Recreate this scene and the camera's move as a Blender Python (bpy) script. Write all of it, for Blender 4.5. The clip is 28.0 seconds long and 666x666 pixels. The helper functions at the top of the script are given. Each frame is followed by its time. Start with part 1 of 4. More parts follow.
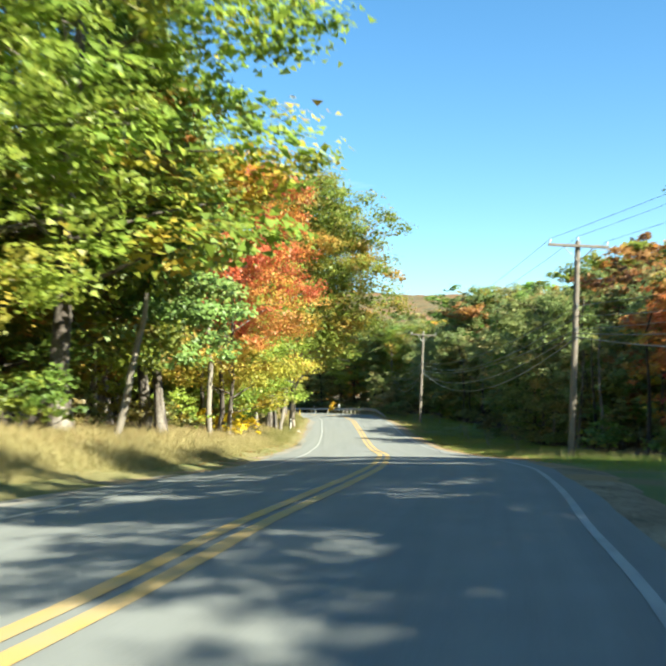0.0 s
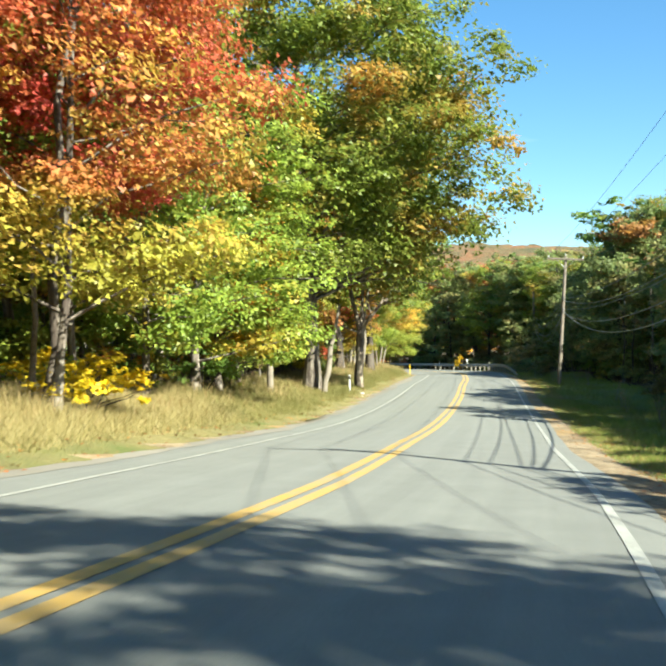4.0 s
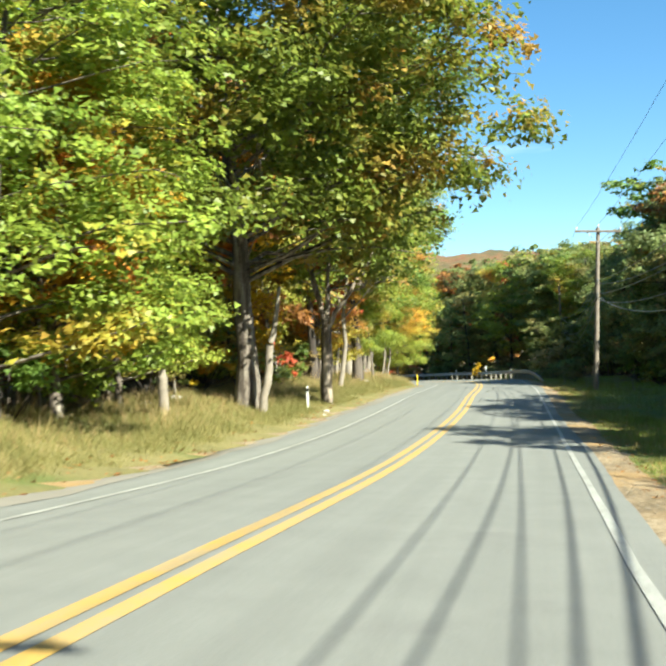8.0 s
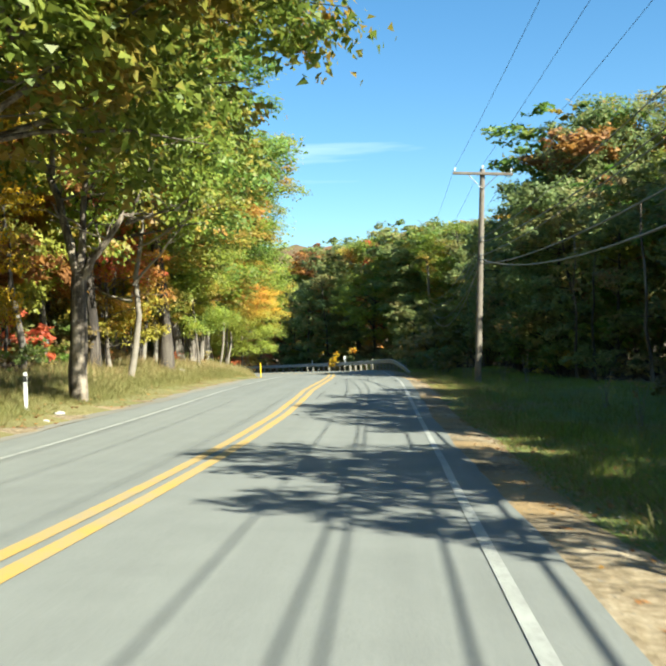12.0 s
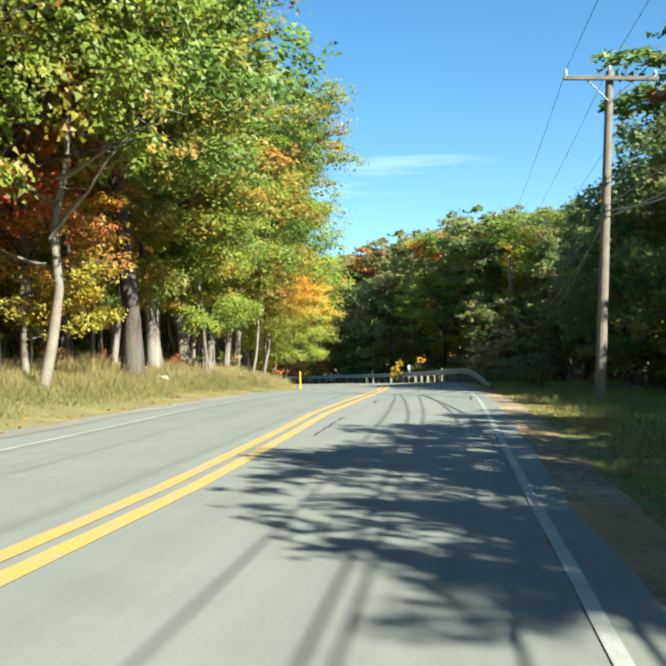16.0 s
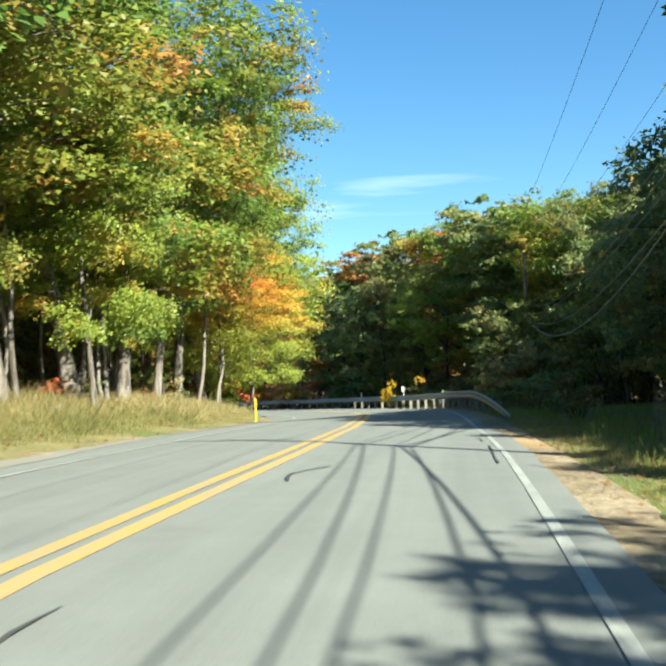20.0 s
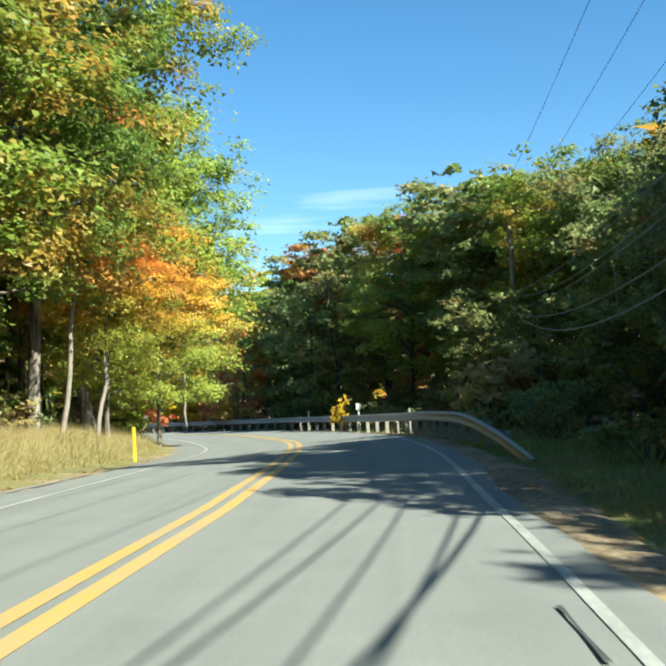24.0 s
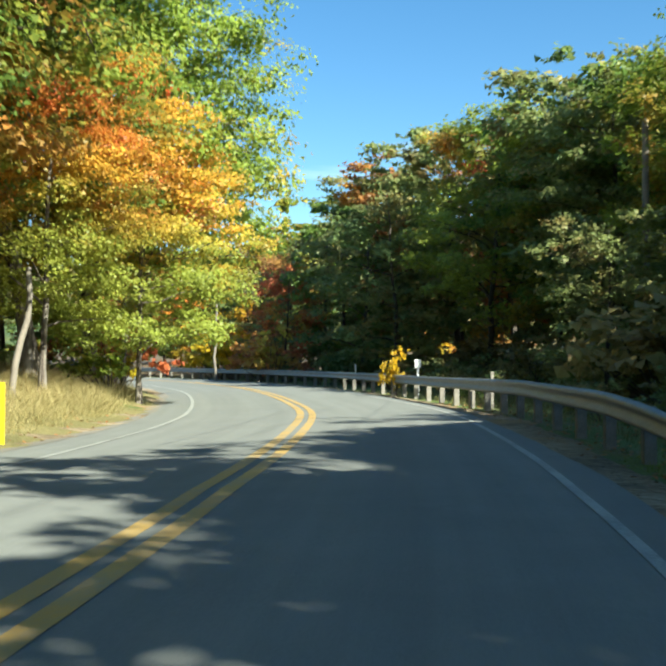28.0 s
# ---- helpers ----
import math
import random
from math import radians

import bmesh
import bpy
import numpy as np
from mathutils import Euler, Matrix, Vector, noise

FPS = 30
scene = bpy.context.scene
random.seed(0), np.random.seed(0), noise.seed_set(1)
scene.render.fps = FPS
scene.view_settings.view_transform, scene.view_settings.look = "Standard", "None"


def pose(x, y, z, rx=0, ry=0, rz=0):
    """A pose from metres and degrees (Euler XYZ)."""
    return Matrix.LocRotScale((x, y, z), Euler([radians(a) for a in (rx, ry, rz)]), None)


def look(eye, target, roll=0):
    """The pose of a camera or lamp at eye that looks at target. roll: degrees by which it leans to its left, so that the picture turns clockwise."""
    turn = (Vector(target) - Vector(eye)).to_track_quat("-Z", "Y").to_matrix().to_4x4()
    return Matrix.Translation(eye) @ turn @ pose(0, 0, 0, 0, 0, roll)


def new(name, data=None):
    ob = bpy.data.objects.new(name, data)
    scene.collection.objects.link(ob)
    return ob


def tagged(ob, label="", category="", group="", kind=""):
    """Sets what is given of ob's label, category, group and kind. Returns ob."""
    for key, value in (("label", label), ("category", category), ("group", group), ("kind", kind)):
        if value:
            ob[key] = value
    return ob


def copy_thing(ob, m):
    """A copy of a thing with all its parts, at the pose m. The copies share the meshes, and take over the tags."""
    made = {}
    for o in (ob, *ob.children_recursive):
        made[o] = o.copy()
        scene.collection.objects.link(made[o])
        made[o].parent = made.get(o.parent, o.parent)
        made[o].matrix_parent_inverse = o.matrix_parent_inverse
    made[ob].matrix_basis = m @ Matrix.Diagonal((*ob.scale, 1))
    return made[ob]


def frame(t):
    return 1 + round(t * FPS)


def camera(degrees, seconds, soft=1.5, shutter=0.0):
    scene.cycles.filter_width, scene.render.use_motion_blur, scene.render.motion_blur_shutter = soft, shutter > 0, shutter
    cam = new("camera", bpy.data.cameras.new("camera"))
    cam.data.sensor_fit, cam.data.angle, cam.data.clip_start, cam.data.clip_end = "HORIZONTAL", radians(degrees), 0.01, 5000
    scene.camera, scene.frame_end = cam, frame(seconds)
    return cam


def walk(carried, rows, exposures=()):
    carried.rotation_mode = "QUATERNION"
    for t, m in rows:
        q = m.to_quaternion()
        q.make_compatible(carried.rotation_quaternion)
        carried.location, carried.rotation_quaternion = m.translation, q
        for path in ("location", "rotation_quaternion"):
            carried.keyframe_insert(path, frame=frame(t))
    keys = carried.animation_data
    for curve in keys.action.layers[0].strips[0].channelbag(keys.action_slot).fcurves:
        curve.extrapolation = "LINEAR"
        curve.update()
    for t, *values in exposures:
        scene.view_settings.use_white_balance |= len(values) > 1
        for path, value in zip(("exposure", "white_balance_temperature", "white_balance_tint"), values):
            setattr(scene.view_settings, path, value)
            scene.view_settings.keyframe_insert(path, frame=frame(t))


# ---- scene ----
# camera: seconds, place, turn to the left, tilt up and lean in degrees
RIDE = [
    (0.0, -0.16, -0.18, 2.843, 15.69, 3.62, -1.03),
    (0.5, -0.62, 6.98, 2.809, 18.05, 3.46, -1.53),
    (1.0, -1.44, 14.34, 2.713, 19.92, 3.72, -1.30),
    (1.5, -2.24, 18.92, 2.556, 19.96, 1.87, -0.96),
    (2.0, -2.50, 20.70, 2.514, 19.98, 2.49, -1.14),
    (2.5, -2.91, 22.63, 2.433, 20.52, 3.25, -0.79),
    (3.0, -3.31, 24.44, 2.351, 21.81, 2.10, 0.43),
    (3.5, -3.60, 26.28, 2.229, 23.86, 1.08, 0.32),
    (5.5, -5.49, 33.98, 1.944, 25.31, 2.37, -0.95),
    (6.0, -5.79, 35.65, 1.881, 26.49, 1.50, -1.12),
    (6.5, -6.27, 37.45, 1.791, 27.74, 1.63, -1.65),
    (7.0, -6.73, 39.28, 1.709, 28.44, 1.94, -1.81),
    (7.5, -7.15, 41.12, 1.656, 27.65, 1.59, -1.92),
    (8.0, -7.58, 42.88, 1.599, 26.08, 2.37, -2.43),
    (8.5, -8.07, 44.80, 1.529, 25.16, 3.71, -2.87),
    (9.0, -8.54, 46.67, 1.459, 21.87, 3.99, -3.20),
    (9.5, -9.02, 48.40, 1.399, 18.82, 4.42, -3.75),
    (10.0, -9.46, 50.20, 1.322, 17.61, 3.46, -3.09),
    (10.5, -9.92, 51.96, 1.267, 17.27, 2.30, -2.72),
    (11.0, -10.42, 53.74, 1.201, 17.64, 2.01, -2.43),
    (11.5, -10.91, 55.55, 1.183, 18.06, 1.63, -2.07),
    (12.0, -11.40, 57.29, 1.165, 18.74, 1.75, -2.13),
    (12.5, -11.87, 59.07, 1.115, 19.82, 2.46, -1.95),
    (13.0, -12.38, 60.85, 1.087, 20.48, 1.80, -1.35),
    (13.5, -12.84, 62.61, 1.069, 20.88, 1.37, -1.14),
    (15.5, -14.88, 69.92, 1.040, 22.34, 2.43, -1.02),
    (16.0, -15.38, 71.67, 1.007, 22.84, 2.53, -1.33),
    (16.5, -15.92, 73.50, 1.061, 22.87, 3.34, -1.63),
    (17.0, -16.40, 75.17, 1.026, 23.05, 3.06, -1.12),
    (17.5, -16.91, 76.90, 1.080, 23.24, 2.77, -1.28),
    (18.0, -17.35, 78.47, 1.101, 23.31, 2.73, -1.28),
    (18.5, -17.80, 80.11, 1.131, 23.64, 3.51, -1.82),
    (19.0, -18.36, 81.90, 1.174, 23.42, 2.67, -1.30),
    (19.5, -18.83, 83.47, 1.210, 23.08, 2.16, -1.56),
    (20.0, -19.35, 85.25, 1.265, 22.94, 3.69, -2.18),
    (20.5, -19.86, 87.02, 1.333, 22.18, 4.44, -2.67),
    (21.0, -20.41, 88.85, 1.380, 20.29, 3.63, -2.80),
    (21.5, -20.93, 90.55, 1.425, 19.81, 3.18, -3.04),
    (22.0, -21.44, 92.10, 1.486, 19.69, 3.50, -3.11),
    (22.5, -21.96, 93.89, 1.507, 19.88, 3.96, -3.09),
    (24.5, -24.21, 100.49, 1.610, 20.88, 4.34, -3.10),
    (25.0, -24.72, 102.13, 1.618, 20.81, 3.94, -3.01),
    (25.5, -25.28, 103.76, 1.636, 20.84, 3.15, -2.27),
    (26.0, -25.80, 105.38, 1.653, 21.41, 2.97, -2.14),
    (26.5, -26.36, 107.03, 1.682, 21.92, 2.60, -1.53),
    (27.0, -26.89, 108.64, 1.704, 22.79, 2.55, -1.17),
    (27.5, -27.51, 110.30, 1.734, 23.84, 2.66, -0.65),
    (28.0, -28.04, 111.88, 1.762, 24.68, 1.65, 0.12),
]


def seat(x, y, z, turn, tilt, lean):
    a, b = radians(turn), radians(tilt)
    way = Vector((-math.sin(a) * math.cos(b), math.cos(a) * math.cos(b), math.sin(b)))
    return look((x, y, z), Vector((x, y, z)) + 2 * way, lean)


cam = camera(36.0, 28.0, soft=2.5, shutter=0.6)
walk(cam, [(t, seat(*rest)) for t, *rest in RIDE],
     [(0.0, 1.85, 6600, -3), (3.0, 1.8, 6600, -3), (6.0, 1.7, 6600, -3), (7.0, 1.8, 6600, -3), (8.0, 1.7, 6600, -3), (13.0, 1.6, 6450, -3), (20.0, 1.6, 6350, -4), (25.0, 1.55, 6300, -4), (28.0, 1.55, 6400, -4)])

# sky, sun and exposure
SUN_WAY = Vector((0.937, -0.350, 0.0)).normalized()
SUN_HIGH = radians(37)
world = bpy.data.worlds.new("sky")
scene.world = world
world.use_nodes = True
wn, wl = world.node_tree.nodes, world.node_tree.links
wn.clear()
sky = wn.new("ShaderNodeTexSky")
sky.sky_type, sky.sun_disc = "NISHITA", False
sky.sun_elevation, sky.sun_rotation = SUN_HIGH, math.atan2(SUN_WAY.x, SUN_WAY.y)
sky.altitude, sky.air_density, sky.dust_density, sky.ozone_density = 400, 1.0, 0.4, 2.2
# thin cirrus streaks
coord = wn.new("ShaderNodeTexCoord")
stretch = wn.new("ShaderNodeMapping")
stretch.inputs["Scale"].default_value = (1.6, 1.6, 17.0)
stretch.inputs["Location"].default_value = (0, 0, 1.3)
stretch.inputs["Rotation"].default_value = (0, 0, radians(-4))
wisp = wn.new("ShaderNodeTexNoise")
wisp.inputs["Scale"].default_value, wisp.inputs["Detail"].default_value = 1.5, 5.0
veil = wn.new("ShaderNodeMapRange")
veil.inputs["From Min"].default_value, veil.inputs["From Max"].default_value = 0.64, 0.92
veil.inputs["To Max"].default_value = 0.75
cloud = wn.new("ShaderNodeMix")
cloud.data_type = "RGBA"
cloud.inputs["B"].default_value = (7.5, 8.0, 8.2, 1)
glow = wn.new("ShaderNodeBackground")
glow.inputs["Strength"].default_value = 0.073
wo = wn.new("ShaderNodeOutputWorld")
wl.new(coord.outputs["Generated"], stretch.inputs["Vector"])
wl.new(stretch.outputs["Vector"], wisp.inputs["Vector"])
wl.new(wisp.outputs["Fac"], veil.inputs["Value"])
height = wn.new("ShaderNodeSeparateXYZ")
low = wn.new("ShaderNodeMapRange")
low.inputs["From Min"].default_value, low.inputs["From Max"].default_value = 0.28, 0.36
low.inputs["To Min"].default_value, low.inputs["To Max"].default_value = 1.0, 0.0
both = wn.new("ShaderNodeMath")
both.operation = "MULTIPLY"
wl.new(coord.outputs["Generated"], height.inputs[0])
wl.new(height.outputs["Z"], low.inputs["Value"])
wl.new(veil.outputs["Result"], both.inputs[0])
wl.new(low.outputs["Result"], both.inputs[1])
wl.new(both.outputs[0], cloud.inputs["Factor"])
rich = wn.new("ShaderNodeHueSaturation")
rich.inputs["Saturation"].default_value = 1.25
wl.new(sky.outputs["Color"], rich.inputs["Color"])
wl.new(rich.outputs["Color"], cloud.inputs["A"])
wl.new(cloud.outputs["Result"], glow.inputs["Color"])
wl.new(glow.outputs["Background"], wo.inputs["Surface"])
sun = new("sun", bpy.data.lights.new("sun", "SUN"))
sun.data.energy, sun.data.angle, sun.data.color = 5.0, radians(0.55), (1.0, 0.93, 0.82)
up = Vector((SUN_WAY.x * math.cos(SUN_HIGH), SUN_WAY.y * math.cos(SUN_HIGH), math.sin(SUN_HIGH)))
sun.matrix_world = look(up * 200, (0, 0, 0))
# ---- materials ----
def mat(name):
    m = bpy.data.materials.new(name)
    m.use_nodes = True
    n, l = m.node_tree.nodes, m.node_tree.links
    return m, n, l, n["Principled BSDF"]


def ramp(n, stops):
    r = n.new("ShaderNodeValToRGB")
    while len(r.color_ramp.elements) < len(stops):
        r.color_ramp.elements.new(0.5)
    for e, (at, c) in zip(r.color_ramp.elements, stops):
        e.position, e.color = at, (*c, 1)
    return r


def noise_node(n, l, scale, detail=4.0, rough=0.55, vec=None, out="Fac"):
    t = n.new("ShaderNodeTexNoise")
    t.inputs["Scale"].default_value, t.inputs["Detail"].default_value = scale, detail
    t.inputs["Roughness"].default_value = rough
    if vec:
        l.new(vec, t.inputs["Vector"])
    return t.outputs[out]


def mixed(n, l, fac, a, b, blend="MIX"):
    m = n.new("ShaderNodeMix")
    m.data_type, m.blend_type = "RGBA", blend
    for sock, v in (("Factor", fac), ("A", a), ("B", b)):
        if isinstance(v, (int, float)):
            m.inputs[sock].default_value = v
        elif isinstance(v, tuple):
            m.inputs[sock].default_value = (*v, 1)
        else:
            l.new(v, m.inputs[sock])
    return m.outputs["Result"]


def span(n, l, v, a, b, c=0.0, d=1.0):
    r = n.new("ShaderNodeMapRange")
    for k, x in zip(("From Min", "From Max", "To Min", "To Max"), (a, b, c, d)):
        r.inputs[k].default_value = x
    l.new(v, r.inputs["Value"])
    return r.outputs["Result"]


def bumped(n, l, p, height, strength, distance):
    b = n.new("ShaderNodeBump")
    b.inputs["Strength"].default_value, b.inputs["Distance"].default_value = strength, distance
    l.new(height, b.inputs["Height"])
    l.new(b.outputs["Normal"], p.inputs["Normal"])


def plain(name, stops, scale, rough=0.8, metal=0.0, bump=0.3, dist=0.01, coords="Object"):
    """A surface whose colour wanders between the stops at two scales."""
    m, n, l, p = mat(name)
    v = n.new("ShaderNodeTexCoord").outputs[coords]
    a, b = noise_node(n, l, scale, 6, 0.6, v), noise_node(n, l, scale * 9, 4, 0.6, v)
    both = mixed(n, l, 0.4, a, b)
    r = ramp(n, stops)
    l.new(both, r.inputs["Fac"])
    l.new(r.outputs["Color"], p.inputs["Base Color"])
    p.inputs["Roughness"].default_value, p.inputs["Metallic"].default_value = rough, metal
    if bump:
        bumped(n, l, p, b, bump, dist)
    return m


def bark_mat(name, dark, mid, pale, bare=0.0):
    """Bark that comes off in long upright plates: dark strips beside pale bare wood."""
    m, n, l, p = mat(name)
    v = n.new("ShaderNodeTexCoord").outputs["Object"]
    tall = n.new("ShaderNodeMapping")
    tall.inputs["Scale"].default_value = (5.0, 5.0, 0.55)
    l.new(v, tall.inputs["Vector"])
    plates = noise_node(n, l, 1.0, 4, 0.6, tall.outputs["Vector"])
    grain = noise_node(n, l, 14.0, 4, 0.7, v)
    r = ramp(n, [(0.44 - bare, dark), (0.53 - bare, mid), (0.64 - bare, pale)])
    l.new(mixed(n, l, 0.25, plates, grain), r.inputs["Fac"])
    l.new(r.outputs["Color"], p.inputs["Base Color"])
    p.inputs["Roughness"].default_value = 0.9
    bumped(n, l, p, mixed(n, l, 0.4, plates, grain), 0.9, 0.04)
    return m


def leaf_mat(name, low, mid, high, accent, amount=0.45, sheer=0.4, lower=None, gloss=(0.46, 0.35)):
    """Leaves: each one its own tone, with patches of the accent colour through the crown."""
    m, n, l, p = mat(name)
    geo, info = n.new("ShaderNodeNewGeometry"), n.new("ShaderNodeObjectInfo")
    v = n.new("ShaderNodeTexCoord").outputs["Object"]
    r = ramp(n, [(0.0, low), (0.5, mid), (1.0, high)])
    grain = mixed(n, l, 0.5, geo.outputs["Random Per Island"], noise_node(n, l, 1.6, 2, 0.5, v))
    l.new(grain, r.inputs["Fac"])
    shift = n.new("ShaderNodeVectorMath")
    shift.operation = "ADD"
    l.new(v, shift.inputs[0])
    scaled = n.new("ShaderNodeMath")
    scaled.operation, scaled.inputs[1].default_value = "MULTIPLY", 40.0
    l.new(info.outputs["Random"], scaled.inputs[0])
    l.new(scaled.outputs[0], shift.inputs[1])
    patch = span(n, l, noise_node(n, l, 0.33, 3, 0.6, shift.outputs[0]), 0.62 - 0.3 * amount, 0.80 - 0.3 * amount)
    c = mixed(n, l, patch, r.outputs["Color"], accent)
    if lower:
        up_ = n.new("ShaderNodeSeparateXYZ")
        l.new(v, up_.inputs[0])
        drift = n.new("ShaderNodeMath")
        drift.operation = "MULTIPLY_ADD"
        l.new(noise_node(n, l, 0.45, 3, 0.6, shift.outputs[0]), drift.inputs[0])
        drift.inputs[1].default_value = 9.0
        l.new(up_.outputs["Z"], drift.inputs[2])
        c = mixed(n, l, span(n, l, drift.outputs[0], lower[1] + 4.5 - 1.6, lower[1] + 4.5 + 1.6, 1.0, 0.0), c, lower[0])
    tone = span(n, l, noise_node(n, l, 1.1, 2, 0.5, shift.outputs[0]), 0.3, 0.7, 0.80, 1.52)
    hsv = n.new("ShaderNodeHueSaturation")
    l.new(c, hsv.inputs["Color"])
    l.new(tone, hsv.inputs["Value"])
    l.new(span(n, l, info.outputs["Random"], 0, 1, 0.485, 0.515), hsv.inputs["Hue"])
    p.inputs["Roughness"].default_value = gloss[0]
    p.inputs["Specular IOR Level"].default_value = gloss[1]
    l.new(hsv.outputs["Color"], p.inputs["Base Color"])
    thin = n.new("ShaderNodeBsdfTranslucent")
    l.new(hsv.outputs["Color"], thin.inputs["Color"])
    mx = n.new("ShaderNodeMixShader")
    mx.inputs["Fac"].default_value = sheer
    l.new(p.outputs["BSDF"], mx.inputs[1])
    l.new(thin.outputs["BSDF"], mx.inputs[2])
    l.new(mx.outputs["Shader"], n["Material Output"].inputs["Surface"])
    return m


LEAF = {
    "green": leaf_mat("leaf_green", (0.068, 0.13, 0.028), (0.13, 0.205, 0.04), (0.22, 0.29, 0.055), (0.38, 0.25, 0.05), 0.34, 0.46),
    "deep": leaf_mat("leaf_deep", (0.10, 0.15, 0.055), (0.185, 0.235, 0.08), (0.29, 0.32, 0.11), (0.32, 0.23, 0.09), 0.42, 0.5, None, (0.5, 0.35)),
    "olive": leaf_mat("leaf_olive", (0.11, 0.16, 0.026), (0.19, 0.235, 0.036), (0.29, 0.29, 0.046), (0.42, 0.18, 0.045), 0.36, 0.46),
    "oak": leaf_mat("leaf_oak", (0.085, 0.135, 0.028), (0.16, 0.205, 0.036), (0.26, 0.275, 0.046), (0.40, 0.22, 0.05), 0.4, 0.46),
    "lime": leaf_mat("leaf_lime", (0.125, 0.195, 0.032), (0.22, 0.285, 0.045), (0.33, 0.36, 0.055), (0.50, 0.27, 0.045), 0.24, 0.44),
    "yellow": leaf_mat("leaf_yellow", (0.36, 0.27, 0.02), (0.55, 0.40, 0.02), (0.68, 0.47, 0.03), (0.32, 0.30, 0.03), 0.35),
    "amber": leaf_mat("leaf_amber", (0.22, 0.20, 0.025), (0.42, 0.28, 0.025), (0.56, 0.36, 0.03), (0.58, 0.18, 0.035), 0.45),
    "red": leaf_mat("leaf_red", (0.29, 0.06, 0.035), (0.45, 0.11, 0.05), (0.52, 0.20, 0.06), (0.40, 0.33, 0.05), 0.42),
    "flame": leaf_mat("leaf_flame", (0.34, 0.065, 0.045), (0.46, 0.095, 0.055), (0.52, 0.16, 0.06), (0.44, 0.25, 0.05), 0.40, 0.4, ((0.31, 0.28, 0.045), 4.9)),
    "turning": leaf_mat("leaf_turning", (0.44, 0.22, 0.035), (0.51, 0.29, 0.04), (0.54, 0.36, 0.045), (0.50, 0.13, 0.04), 0.5, 0.42, ((0.26, 0.29, 0.05), 7.3)),
    "rust": leaf_mat("leaf_rust", (0.15, 0.075, 0.03), (0.27, 0.13, 0.045), (0.36, 0.18, 0.06), (0.40, 0.22, 0.04), 0.4),
    "pine": leaf_mat("leaf_pine", (0.09, 0.15, 0.035), (0.15, 0.22, 0.05), (0.21, 0.28, 0.07), (0.20, 0.23, 0.06), 0.3, 0.2),
    "brush": leaf_mat("leaf_brush", (0.10, 0.09, 0.03), (0.19, 0.15, 0.05), (0.27, 0.19, 0.06), (0.10, 0.15, 0.03), 0.5),
}
BARK = bark_mat("bark_grey", (0.07, 0.055, 0.045), (0.17, 0.145, 0.12), (0.30, 0.27, 0.23))
PEELED = bark_mat("bark_peeled", (0.045, 0.036, 0.03), (0.15, 0.12, 0.095), (0.36, 0.30, 0.235), 0.06)
PALE = plain("bark_pale", [(0.2, (0.0988, 0.0836, 0.0684)), (0.5, (0.228, 0.198, 0.16)), (0.8, (0.35, 0.312, 0.258))], 2.2, 0.85, 0, 0.6, 0.02)
DARK = bark_mat("bark_dark", (0.035, 0.028, 0.024), (0.075, 0.06, 0.05), (0.13, 0.11, 0.09))
POLE = plain("pole_wood", [(0.2, (0.0988, 0.0798, 0.0646)), (0.5, (0.19, 0.16, 0.129)), (0.8, (0.274, 0.243, 0.205))], 3.0, 0.85, 0, 0.6, 0.01)
STEEL = plain("galvanized_steel", [(0.3, (0.152, 0.156, 0.156)), (0.7, (0.258, 0.262, 0.258))], 3.0, 0.5, 0.55, 0.05, 0.002)
POSTWOOD = plain("post_wood", [(0.3, (0.152, 0.137, 0.114)), (0.7, (0.319, 0.296, 0.258))], 4.0, 0.85, 0, 0.5, 0.01)
WHITE = plain("white_plastic", [(0.3, (0.70, 0.71, 0.70)), (0.7, (0.82, 0.82, 0.80))], 5, 0.5, 0, 0.05, 0.002)
YELLOW = plain("yellow_plastic", [(0.3, (0.72, 0.50, 0.02)), (0.7, (0.82, 0.60, 0.03))], 5, 0.5, 0, 0.05, 0.002)
CABLE = plain("grey_cable", [(0.3, (0.13, 0.13, 0.125)), (0.7, (0.22, 0.22, 0.21))], 5, 0.5, 0, 0, 0)
BLACK = plain("black_cable", [(0.3, (0.02, 0.02, 0.02)), (0.7, (0.04, 0.04, 0.04))], 5, 0.6, 0, 0, 0)
CERAMIC = plain("insulator_ceramic", [(0.3, (0.55, 0.56, 0.58)), (0.7, (0.75, 0.76, 0.78))], 5, 0.25, 0, 0, 0)
ROCK = plain("pale_rock", [(0.25, (0.25, 0.24, 0.22)), (0.7, (0.55, 0.53, 0.49))], 4, 0.9, 0, 0.6, 0.02)
GRAVEL = plain("gravel", [(0.2, (0.114, 0.106, 0.0836)), (0.5, (0.213, 0.198, 0.167)), (0.8, (0.319, 0.296, 0.258))], 3.5, 0.95, 0, 0.9, 0.03, "Generated")


def ground_mat(name, stops, patch, rough=0.95):
    m, n, l, p = mat(name)
    v = n.new("ShaderNodeNewGeometry").outputs["Position"]
    r = ramp(n, stops)
    l.new(mixed(n, l, 0.55, noise_node(n, l, 0.7, 5, 0.6, v), noise_node(n, l, 9.0, 5, 0.7, v)), r.inputs["Fac"])
    spot = span(n, l, noise_node(n, l, 0.28, 3, 0.5, v), 0.52, 0.66)
    l.new(mixed(n, l, spot, r.outputs["Color"], patch), p.inputs["Base Color"])
    p.inputs["Roughness"].default_value = rough
    bumped(n, l, p, noise_node(n, l, 14.0, 5, 0.7, v), 0.9, 0.05)
    return m


